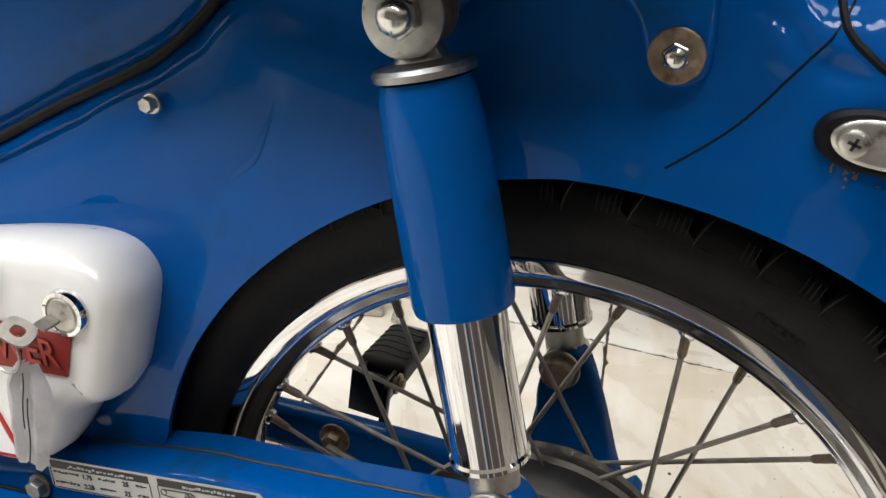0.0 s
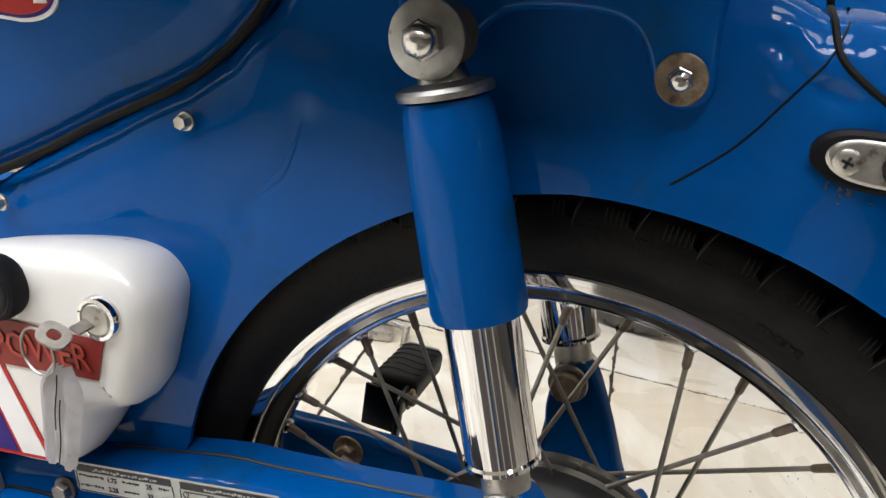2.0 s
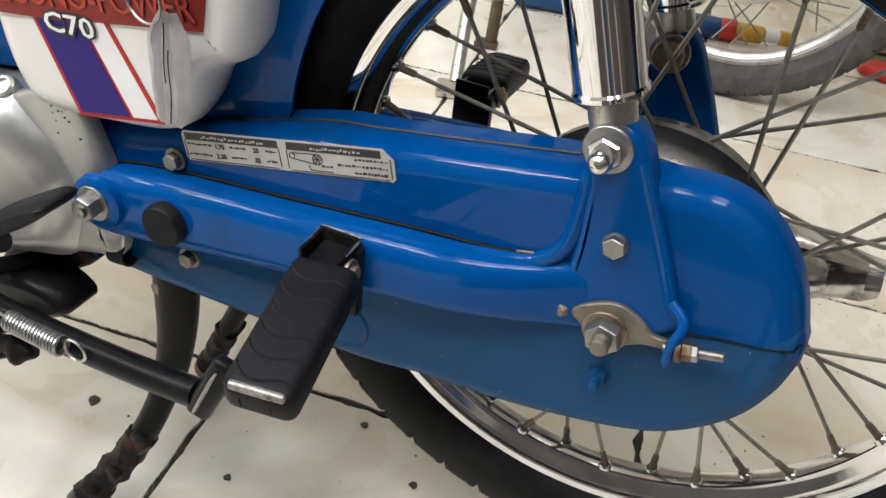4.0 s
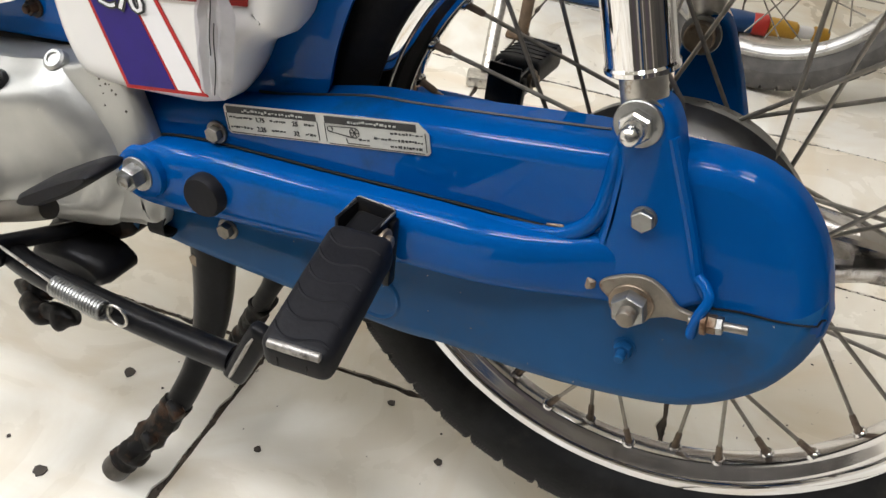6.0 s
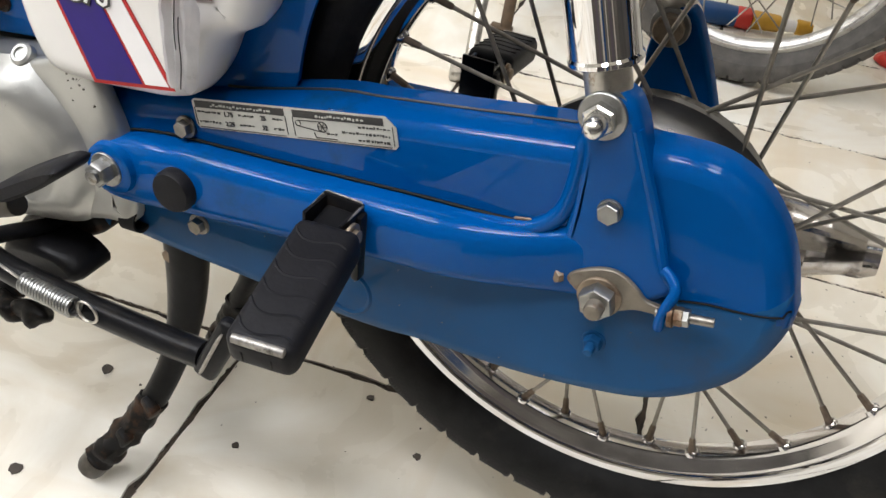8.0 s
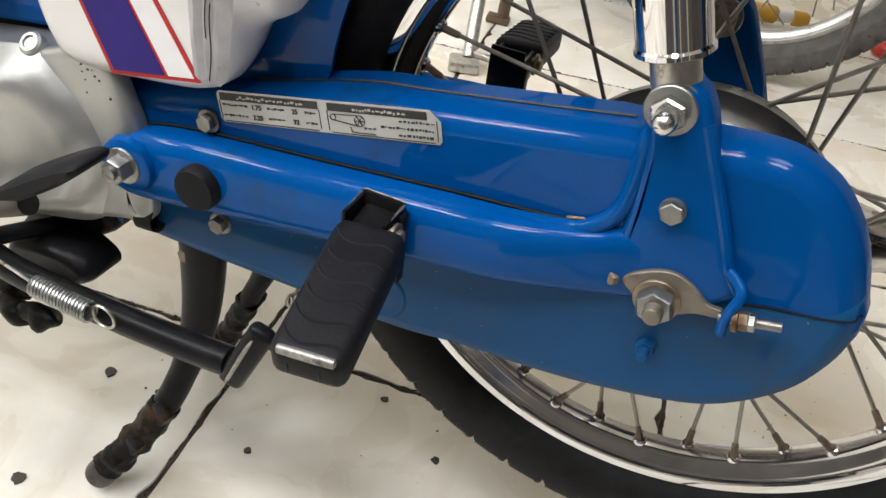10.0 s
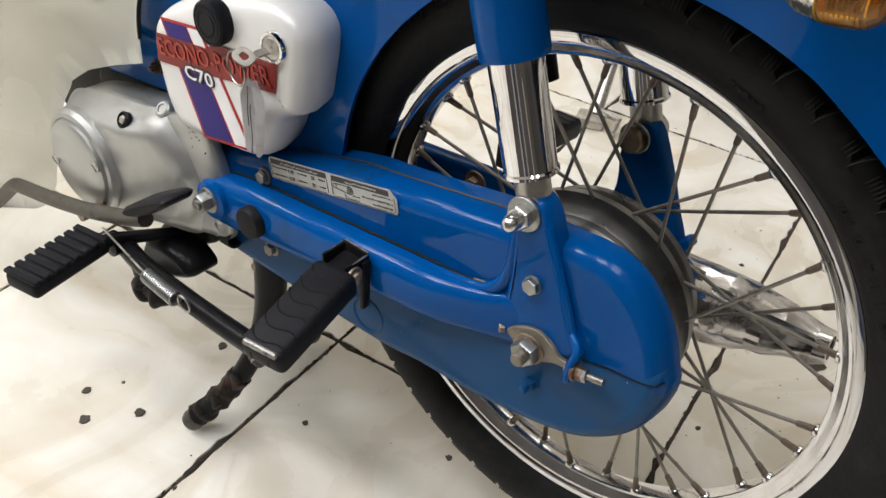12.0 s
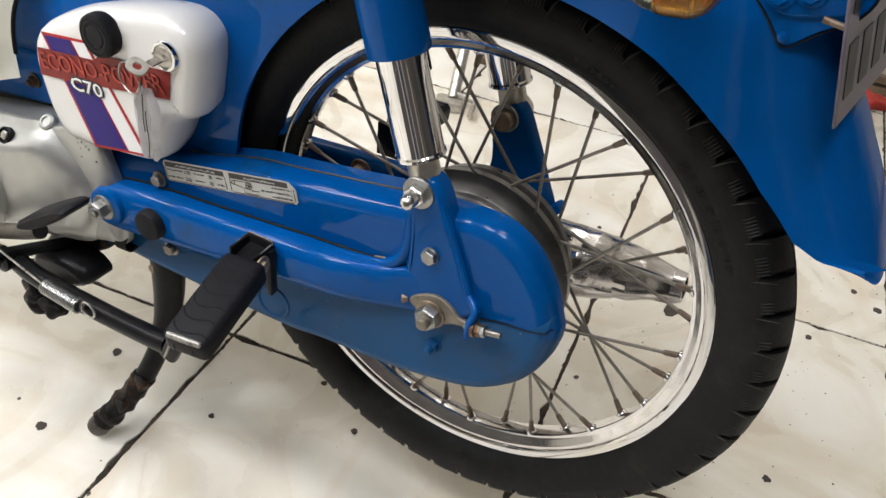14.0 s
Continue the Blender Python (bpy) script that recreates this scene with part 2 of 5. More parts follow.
def bridge(bm, rings, closed=True):
    for a, b in zip(rings, rings[1:]):
        k = len(a)
        for i in range(k if closed else k - 1):
            q = [a[i], a[(i + 1) % k], b[(i + 1) % k], b[i]]
            if len(set(q)) == 4:
                bm.faces.new(q)


def tube(bm, pts, r, seg=10, caps=True, loop=False):
    """A round bar along the points; r is one radius or one for each point."""
    pts = [Vector(p) for p in pts]
    rs = r if isinstance(r, (list, tuple)) else [r] * len(pts)
    rings, side = [], None
    k = len(pts)
    for i, p in enumerate(pts):
        a = pts[(i - 1) % k] if loop else pts[max(i - 1, 0)]
        b = pts[(i + 1) % k] if loop else pts[min(i + 1, k - 1)]
        d = (b - a).normalized()
        if side is None:
            side = d.orthogonal().normalized()
        side = (side - d * side.dot(d)).normalized()
        up = d.cross(side)
        rings.append([bm.verts.new(p + rs[i] * (math.cos(t) * side + math.sin(t) * up)) for t in (2 * math.pi * j / seg for j in range(seg))])
    bridge(bm, rings + ([rings[0]] if loop else []))
    if caps and not loop:
        bm.faces.new(rings[0]), bm.faces.new(rings[-1])
    return bm


def lathe(bm, profile, origin, axis=(0, -1, 0), seg=32, caps=True, loop=False):
    """Turns (radius, height) round an axis from an origin."""
    o, d = Vector(origin), Vector(axis).normalized()
    s = d.orthogonal().normalized()
    u = d.cross(s)
    rings = [[bm.verts.new(o + d * h + max(r, 1e-5) * (math.cos(t) * s + math.sin(t) * u)) for t in (2 * math.pi * j / seg for j in range(seg))] for r, h in profile]
    bridge(bm, rings + ([rings[0]] if loop else []))
    if caps and not loop:
        bm.faces.new(rings[0]), bm.faces.new(rings[-1])
    return bm


def inset(o, d):
    """Moves a closed outline inwards by d (outwards: minus)."""
    k = len(o)
    area = sum(o[i][0] * o[(i + 1) % k][1] - o[(i + 1) % k][0] * o[i][1] for i in range(k))
    sign = 1 if area > 0 else -1
    res = []
    for i in range(k):
        t = (Vector(o[(i + 1) % k]) - Vector(o[i - 1])).normalized()
        res.append(Vector(o[i]) + sign * d * Vector((-t[1], t[0])))
    return res


def shell(bm, outline, rings, back=True):
    """A pressed or moulded piece: an outline in x and z, with rings of (inset, y) from its back to its face."""
    vs = []
    last = rings[-1]
    for d, y in list(rings) + [(last[0] + .0010, last[1])]:
        vs.append([bm.verts.new((q[0], y(q) if callable(y) else y, q[1])) for q in inset(outline, d)])
    bridge(bm, vs)
    bm.faces.new(vs[-1])
    if back:
        bm.faces.new(vs[0])
    bmesh.ops.triangulate(bm, faces=[f for f in bm.faces if len(f.verts) > 4])
    return bm


def box(bm, m, size, bevel=0.0, seg=2):
    made = bmesh.ops.create_cube(bm, size=1, matrix=m @ Matrix.Diagonal((*size, 1)))["verts"]
    if bevel:
        es = list({e for v in made for e in v.link_edges})
        bmesh.ops.bevel(bm, geom=es, offset=bevel, segments=seg, affect="EDGES", profile=0.5)
    return bm


def bolt(bm, at, r, h, axis=(0, -1, 0), washer=0.0, thread=0.0, dome=False):
    """A hexagon head with its washer and, where it has one, a thread end or a domed cap."""
    o, d = Vector(at), Vector(axis).normalized()
    z0 = 0.0
    if washer:
        lathe(bm, [(washer, 0), (washer, 0.0014), (washer * 0.96, 0.0020)], o, d, 24)
        z0 = 0.0018
    lathe(bm, [(r, z0), (r, z0 + h * 0.86), (r * 0.9, z0 + h)], o, d, 6)
    if dome:
        lathe(bm, [(r * 0.80, z0 + h * 0.9), (r * 0.80, z0 + h * 1.35), (r * 0.66, z0 + h * 1.7), (r * 0.35, z0 + h * 1.92), (0.0004, z0 + h * 2.0)], o, d, 16)
    if thread:
        lathe(bm, [(r * 0.55, z0 + h * 0.9), (r * 0.55, z0 + h + thread * 0.9), (r * 0.42, z0 + h + thread)], o, d, 12)
    return bm


def table(rows, x):
    """Straight-line look-up in rows of (x, value), x falling or rising."""
    rows = sorted(rows)
    return float(np.interp(x, [r[0] for r in rows], [r[1] for r in rows]))


# ---- the setting ----
ANG, PITCH, GX, GY = radians(6.78), 0.4635, 0.066, 0.146
ROOM = (-4.2, 4.2, -4.0, 2.35)


def grid(u, v):
    c, s = math.cos(ANG), math.sin(ANG)
    a, b = GX + u * PITCH, GY + v * PITCH
    return Vector((c * a - s * b, s * a + c * b, 0))


def slab(bm, x0, x1, y0, y1, z0, z1):
    return box(bm, Matrix.Translation(((x0 + x1) / 2, (y0 + y1) / 2, (z0 + z1) / 2)), (x1 - x0, y1 - y0, z1 - z0))


floor = alone("floor", slab(bmesh.new(), ROOM[0] - 0.6, ROOM[1] + 0.6, ROOM[2] - 0.6, ROOM[3] + 0.6, -0.12, -0.0025), GROUT,
              "tiled shop floor with dark dirty joints", "floor", kind="structure")
alone("ceiling", slab(bmesh.new(), ROOM[0] - 0.6, ROOM[1] + 0.6, ROOM[2] - 0.6, ROOM[3] + 0.6, CEIL, CEIL + 0.12), WALL, "plain off-white ceiling", "ceiling", kind="structure")
# south and east walls are unseen and made dark to keep paint reflections low
for nm, b in (("wall_north", (ROOM[0] - 0.6, ROOM[1] + 0.6, ROOM[3], ROOM[3] + 0.6)), ("wall_south", (ROOM[0] - 0.6, ROOM[1] + 0.6, ROOM[2] - 0.6, ROOM[2])),
              ("wall_east", (ROOM[1], ROOM[1] + 0.6, ROOM[2], ROOM[3])), ("wall_west", (ROOM[0] - 0.6, ROOM[0], ROOM[2], ROOM[3]))):
    alone(nm, slab(bmesh.new(), *b, -0.002, CEIL), WALL if nm in ("wall_north", "wall_west") else DARKWALL, "plain cream painted shop wall" if nm in ("wall_north", "wall_west") else "unseen wall, made dark to keep reflections low", "wall", kind="structure")
# added unseen screen; its panels only put bands into chrome and paint reflections
reflection_screen = alone("reflection_screen", slab(bmesh.new(), -.10, 1.5, -.92, -.82, -.002, .88), SCREENBROWN, "added unseen screen with coloured panels for chrome reflections", "wall", kind="structure")
for x0, x1, mat in ((.02, .10, PLATE), (.16, .22, WALL), (.22, .30, PLASTIC_BLUE), (.40, .44, WALL), (.55, .75, PLATE), (.85, .95, WALL)):
    part("panel", slab(bmesh.new(), x0, x1, -.818, -.808, .0, .60), mat, reflection_screen)
alone("baseboard", slab(bmesh.new(), ROOM[0], ROOM[1], ROOM[3] - 0.018, ROOM[3] - 0.001, 0.0, 0.09), BASE, "brown skirting at the foot of the wall", "skirting", kind="structure")

for lx, ly in LAMPS:
    lamp = thing("ceiling_light", (lx, ly, CEIL), "round white ceiling light, switched on", "ceiling light", "shop ceiling lights")
    part("frame", lathe(bmesh.new(), [(0.355, 0.0), (0.355, 0.045), (0.34, 0.05), (0.337, 0.0)], (lx, ly, CEIL - 0.001), (0, 0, -1), 32), WHITE, lamp)
    part("diffuser", lathe(bmesh.new(), [(0.335, 0.004), (0.335, 0.035), (0.32, 0.040)], (lx, ly, CEIL - 0.001), (0, 0, -1), 32), LAMPGLASS, lamp, "glowing white diffuser")


# ---- the motorcycle ----
HX, HZ = 0.0, 0.392          # wheel axle
bike = thing("motorcycle", (-0.2, 0, 0), "blue step-through motorcycle with chrome wheel on its centre stand", "motorcycle")


def polar(phi, r, y):
    a = radians(phi)
    return Vector((HX + r * math.cos(a), y, HZ + r * math.sin(a)))


ARCH = [(177, .255), (165.5, .251), (149, .262), (129, .273), (111, .285), (95, .294), (82, .296), (64.6, .299), (54, .297), (41.7, .298), (33.4, .305), (30.2, .318), (28, .345)]
CREST = [(177, .62), (170, .62), (165, .60), (160, .50), (155, .465), (148, .437), (141, .416), (132, .400), (126.6, .400), (121.5, .411), (116, .44), (105, .44), (92, .425), (85, .406), (80.5, .400), (77.5, .407), (70, .416), (65, .425),
         (55, .392), (46, .367), (41, .361), (36, .3575), (28, .352)]


def pressed(x, z):
    """How far the pressed side of the body stands in: a hollow round the shock absorber's top."""
    up = min(max((z - 0.700 - 0.10 * max(0.0, -0.10 - x)) / 0.035, 0), 1)
    wide = min(max((x + 0.235) / 0.05, 0), 1) * min(max((0.085 - x) / 0.04, 0), 1)
    return 0.009 * up * up * (3 - 2 * up) * wide


def near_line(x, z, pts):
    """Distance from a place to a line of places."""
    p, best = Vector((x, z)), 9.0
    for a, b in zip(pts, pts[1:]):
        a, b = Vector(a), Vector(b)
        u = min(1, max(0, (p - a).dot(b - a) / (b - a).length_squared))
        best = min(best, (p - a.lerp(b, u)).length)
    return best


CREASES = [([(-.179, .692), (-.184, .674), (-.190, .656), (-.200, .644), (-.217, .623)], .0050, .0016), ([(-.058, .719), (-.036, .714), (-.018, .706), (.0, .701)], .0045, .0007),
           ([(-.300, .655), (-.262, .678), (-.225, .704), (-.205, .735)], .0080, -.0006),
           ([(.046, .772), (.056, .766), (.060, .760)], .0040, .0022), ([(.058, .779), (.065, .770), (.072, .762)], .0036, -.0020), ([(.071, .758), (.078, .755), (.086, .754)], .0045, .0024),
           ([(.084, .780), (.092, .772), (.100, .768)], .0045, .0020)]


def dents(x, z):
    d = .0016 * noise.noise(Vector((x * 9, 3.1, z * 9))) + .0006 * noise.noise(Vector((x * 26, 7.3, z * 26)))
    if x > .025 and z > .735:
        d += .0022 * min(1, (x - .025) / .02) * min(1, (z - .735) / .015) * noise.noise(Vector((x * 62, 1.7, z * 62)))
    for pts, wide, deep in CREASES:
        q = near_line(x, z, pts)
        if q < 3 * wide:
            d += deep * math.exp(-(q / wide) ** 2)
    return d


def side_y(x, z):
    """Where the near side of the body lies at x and z."""
    phi, q = math.degrees(math.atan2(z - HZ, x - HX)), math.hypot(x - HX, z - HZ)
    r0, r1 = table(ARCH, phi), table(CREST, phi)
    g = min(1, max(0, (q - r0) / (r1 - r0)))
    t = math.asin(g ** (1 / .55))
    return -.062 * math.cos(t) ** .30 + pressed(x, z) + dents(x, z)


def body_mesh(lining=0.0, steps=230, m=44, end=28):
    bm = bmesh.new()
    rows = []
    for i in range(steps + 1):
        phi = 177 - (177 - end) * i / steps
        r0, r1 = table(ARCH, phi) + lining, table(CREST, phi) - 2 * lining
        w = 0.062 - 0.004 * max(0.0, (60 - phi) / 32) - 1.5 * lining
        row = [polar(phi, r0 + 0.016, -w + 0.006), polar(phi, r0 + 0.001, -w + 0.005), polar(phi, r0, -w + 0.0015)]
        tail = min(1, max(0, (66 - phi) / 20))
        for j in range(-m, m + 1):
            g = 1 - (abs(j) / m) ** 2.2
            t = math.asin(min(1, g ** (1 / (.55 + .35 * tail))))
            y = w * math.copysign(math.cos(t) ** (.30 + .30 * tail), j) if j else 0.0
            p = polar(phi - 3.2 * math.sin(t) * min(1, max(0, (60 - phi) / 32)), r0 + (r1 - r0) * g, y)
            dent = pressed(p.x, p.z) + (0 if lining else dents(p.x, p.z))
            p.y += dent if y < 0 else -dent
            row.append(p)
        row += [polar(phi, r0, w - 0.0015), polar(phi, r0 + 0.001, w - 0.005), polar(phi, r0 + 0.016, w - 0.006)]
        rows.append([bm.verts.new(p) for p in row])
    bridge(bm, rows, closed=False)
    return bm


body = part("body", body_mesh(), BLUE, bike, "glossy blue pressed-steel body and rear fender", sharp=60)

part("fender_lining", body_mesh(.006, 120, 20, 36), GREASE_SHADE, body, "black inside of the fender", sharp=60)

for pts, thick in (([(-.179, .692), (-.184, .674), (-.190, .656), (-.200, .644), (-.217, .623)], .0048),):
    run = spline(pts, 5)
    part("dent_ridge", tube(bmesh.new(), [(p.x, side_y(p.x, p.y) + .0036, p.y) for p in (Vector(q) for q in run)], [thick * (.72 + .28 * math.sin(math.pi * i / (len(run) - 1))) for i in range(len(run))], 10), BLUE, body, sharp=80)

# welded seam between body and rear fender, its crease shade drawn as a black tube, and the black gap above it
part("weld_seam", tube(bmesh.new(), [(x, side_y(x, z) + .0002, z) for x, z in spline([(0.018, .701), (0.043, .725), (0.059, .750), (0.071, .771), (0.076, .79)], 6)], 0.0007, 6), STRIP_SHADE, body)
part("tail_joint", tube(bmesh.new(), [(x, side_y(x, z) + .0008, z) for x, z in spline([(0.067, .792), (0.069, .785), (0.075, .772), (0.087, .763), (0.101, .755), (.109, .750)], 6)], 0.0020, 6), STRIP_SHADE, body)

# panel under the saddle, behind a rubber edge strip
SEAM = [(-.440, .579), (-.367, .621), (-.319, .652), (-.264, .685), (-.235, .709), (-.212, .737), (-.200, .765), (-.196, .80)]
up_line = spline([Vector(p) for p in SEAM], 6)
panel_outline = [Vector((p.x - 0.003, p.y + 0.004)) for p in up_line] + [Vector((-.21, .84)), Vector((-.30, .845)), Vector((-.40, .80)), Vector((-.432, .72)), Vector((-.438, .65))]
saddle_panel = part("saddle_panel", shell(bmesh.new(), panel_outline, [(0.0, 0.05), (0.0, -0.040), (0.004, -0.050), (0.014, -0.055), (0.03, -0.057)]), BLUE, bike, "glossy blue panel under the saddle", sharp=50)
part("edge_strip", tube(bmesh.new(), [(p.x, -0.0580, p.y + 0.004) for p in up_line if p.x > -.414], 0.0031, 10), STRIP_SHADE, saddle_panel, "black rubber edge strip")

for nm, grow, y, mat, lab in (("emblem", 0.0, -.0584, WHITE, "white-edged red emblem"), ("emblem_line", .0022, -.0588, PURPLE, ""), ("emblem_field", .0040, -.0592, RED, "")):
    eo = [Vector((-.402 + (.056 - grow) * math.copysign(abs(math.cos(t)) ** .35, math.cos(t)), .734 + (.029 - grow) * math.copysign(abs(math.sin(t)) ** .35, math.sin(t)) + .16 * .056 * math.cos(t))) for t in (2 * math.pi * i / 48 for i in range(48))]
    part(nm, shell(bmesh.new(), eo, [(0, -.050), (0, y), (.0004, y - .0002)]), mat, saddle_panel, lab)
for x0 in (-.388, -.374, -.360):
    part("emblem_bar", box(bmesh.new(), pose(x0, -.0594, .727, 0, -9, 0), (.010, .0008, .014)), WHITE, saddle_panel)

# saddle above the picture edge, made long and wide to shade the body
seat_outline = spline([(-.43, .812), (-.25, .800), (-.13, .806), (-.05, .828), (.008, .848), (.025, .866), (.015, .886), (-.02, .896), (-.25, .885), (-.41, .880), (-.455, .850)], 5, True)
bm = bmesh.new()
shell(bm, seat_outline, [(.02, .158), (.004, .152), (0, .136), (0, -.136), (.004, -.152), (.02, -.158)])
part("saddle", bm, RUBBER, bike, "black vinyl saddle, added to shade what lies below", sharp=50)

# plate with the rack bolt above the wheel
rack = part("rack_plate", shell(bmesh.new(), spline([(-.100, .849), (-.123, .848), (-.1355, .838), (-.135, .820), (-.135, .800), (-.132, .755), (-.116, .738), (-.097, .743), (-.080, .762), (-.060, .769), (-.033, .772), (-.017, .769), (-.008, .760), (-.002, .747), (.006, .738), (.014, .736), (.023, .740), (.0265, .748), (.0235, .773), (.022, .800), (.022, .822), (.0220, .838), (.010, .848), (-.010, .849), (-.040, .849), (-.070, .849)], 5, True),
                                [(0, -.045), (0, -.0585), (.0012, -.0615), (.003, -.0625)]), BLUE, bike, sharp=60)
part("rack_washer", lathe(bmesh.new(), [(.0122, 0), (.0122, .0012), (.0116, .0018), (.0108, .0013), (.003, .0013)], (.0115, -.0628, .7505), (0, -1, 0), 32), RUSTY, rack, "brown-tinged broad washer")
part("rack_bolt", bolt(bmesh.new(), (.0115, -.0641, .7505), .0062, .0042, dome=True), ZINC, rack, "zinc bolt")
for x, z in ((-.254, .672), (-.395, .586)):
    part("body_bolt", bolt(bmesh.new(), (x, -.0605, z), .0045, .006, washer=.0058), STEEL, body)

# ---- rear wheel ----
WX, WY, WZ = -.001, -.008, .400


def on_wheel(phi, r, y):
    a = radians(phi)
    return Vector((WX + r * math.cos(a), WY + y, WZ + r * math.sin(a)))


wheel = part("rear_wheel", lathe(bmesh.new(), [(.012, -.055), (.018, -.050), (.058, -.047), (.073, -.045), (.0755, -.042), (.0755, -.036), (.0725, -.0345), (.0725, -.031), (.0780, -.029), (.0800, -.026), (.0800, -.020), (.0770, -.0185), (.0800, -.0155), (.0850, -.0125), (.0880, -.0105), (.0960, -.0095), (.0960, -.003), (.0800, -.001), (.0790, .006), (.0805, .007), (.0805, .010), (.0790, .011), (.0790, .014), (.0850, .0155), (.0872, .017), (.0872, .0235), (.0850, .025), (.066, .028), (.066, .036), (.03, .045), (.012, .05)], (WX, WY, WZ), (0, 1, 0), 72), HUB, bike, "wire-spoked rear wheel with alloy drum hub", sharp=30)
RIM = [(.2300, -.0140), (.2304, -.0162), (.2301, -.0174), (.2288, -.0188), (.2276, -.0193), (.2222, -.0198), (.2208, -.0196), (.2198, -.0186), (.2194, -.0172), (.2192, -.0160), (.2168, -.0152), (.2160, -.0146), (.2112, -.0104), (.2098, -.0094), (.2086, -.0090), (.2076, -.0084), (.2070, -.0074), (.2066, -.0040), (.2065, 0)]
LIP, BED = RIM[:10], RIM[9:]
rim_profile = BED + [(r, -h) for r, h in BED[-2::-1]] + [(.226, .0120), (.2135, .0060), (.2135, -.0060), (.226, -.0120)]
rim = part("rim", lathe(bmesh.new(), rim_profile, (WX, WY, WZ), (0, 1, 0), 144, loop=True), WELL, wheel, "chrome rim with a dull well", sharp=24)
for s in (1, -1):
    part("rim_flange", lathe(bmesh.new(), [(r, s * h) for r, h in LIP] + [(.2225, s * -.0120), (.2280, s * -.0130)], (WX, WY, WZ), (0, 1, 0), 144, loop=True), CHROME, wheel, "bright chrome rim edge", sharp=14)


def tyre_mesh(cx, cy, cz, blocks, outer=0.287, half=0.033, bead=0.2275, groove=0.0062):
    bm = bmesh.new()
    side = [(bead, .0150), (bead + .004, .0215), (bead + .012, .0275), (bead + .022, half * 0.955), (bead + .030, half), (bead + .036, half * 0.985), (outer - .0165, half * .955)]
    tread = [(outer - .012, half * .90), (outer - .0065, half * .70), (outer - .0022, half * .40), (outer - .0002, half * .06), (outer - .0040, half * .04)]
    half_profile = side + tread
    prof = [(r, -h, i >= len(side) - 1) for i, (r, h) in enumerate(half_profile)] + [(r, h, i >= len(side) - 1) for i, (r, h) in reversed(list(enumerate(half_profile)))]
    rings = []
    step = 2 * math.pi / blocks
    for k in range(blocks):
        for f, low in ((0.0, 0), (0.04, 1), (0.16, 1), (0.20, 0), (0.58, 0)):
            ring = []
            for r, h, tr in prof:
                skew = 0.10 * step * (h / half) if tr else 0.0
                a = (k + f) * step + abs(skew) * 3
                if tr and low and abs(h) > half * .3:
                    rr = r - groove
                else:
                    rr = r
                ring.append(bm.verts.new((cx + rr * math.cos(a), cy + h, cz + rr * math.sin(a))))
            rings.append(ring)
    bridge(bm, rings + [rings[0]], closed=False)
    return bm


part("tyre", tyre_mesh(WX, WY, WZ, 50), TYRE, wheel, "black rubber tyre with cut tread blocks", sharp=30)


# fine moulded ribs and scuffed groove edges on the tyre's shoulder
bm, scuff = bmesh.new(), bmesh.new()
random.seed(8)
for k in range(50):
    a0 = 2 * math.pi * k / 50
    for s in (-1, 1):
        for q in range(random.choice((3, 4, 5, 6))):
            a = a0 + (.45 + .085 * q) * 2 * math.pi / 50
            pts = [Vector((WX + r * math.cos(a), WY + s * h, WZ + r * math.sin(a))) for r, h in ((.2665, .0322), (.2705, .0317), (.2755, .0300))]
            tube(bm, pts, [.0004, .0006, .0004], 4)
        w = random.uniform(.5, 1.0)
        pts = []
        for u in (0, .25, .5, .75, 1):
            a = a0 + (.30 - .16 * u * u) * 2 * math.pi / 50
            r, h = .2625 + .017 * u, .0331 - .0065 * u * u
            pts.append(Vector((WX + r * math.cos(a), WY + s * h, WZ + r * math.sin(a))))
        tube(scuff, pts, [.0002, .0006 * w, .0009 * w, .0007 * w, .0002], 5)
tagged(part("moulded_ribs", bm, COMB, wheel), kind="stuff")
marks = bmesh.new()
for a0, a1, r0, tall in ((26, 52, .2465, .0085), (66, 74, .2450, .0045)):
    a = a0
    while a < a1:
        wide = random.uniform(.0016, .0036)
        if random.random() < .82:
            m = Matrix.Translation(on_wheel(a, r0, -.0311)) @ Matrix.Rotation(radians(90 - a), 4, "Y")
            box(marks, m, (wide, .0006, tall * random.uniform(.8, 1)))
            if random.random() < .5:
                box(marks, m @ pose(wide, 0, random.choice((-.4, 0, .4)) * tall), (wide * 1.6, .0009, .0016))
        a += math.degrees((wide + random.uniform(.0022, .0040)) / r0)
tagged(part("sidewall_lettering", marks, TYRE, wheel), kind="stuff")
tagged(part("groove_edges", scuff, MOULD, wheel, "scuffed grey groove edges"), kind="stuff")


def spoke_mesh(bm_a, bm_b, angle, side, sign, cx, cy, cz, hub_r, rim_r, lead, thick=.0016):
    a, b = radians(angle), radians(angle + sign * lead)
    hub = Vector((cx + hub_r * math.cos(b), cy + (-.0065 if side < 0 else .0335) + sign * .002, cz + hub_r * math.sin(b)))
    rim = Vector((cx + rim_r * math.cos(a), cy + side * .004, cz + rim_r * math.sin(a)))
    d = (hub - rim).normalized()
    tube(bm_a, [hub, rim + d * .012], thick, 8)
    tube(bm_b, [rim - d * .002, rim + d * .002, rim + d * .0125, rim + d * .014], [thick * 2.4, thick * 1.75, thick * 1.6, thick * 1.1], 8)


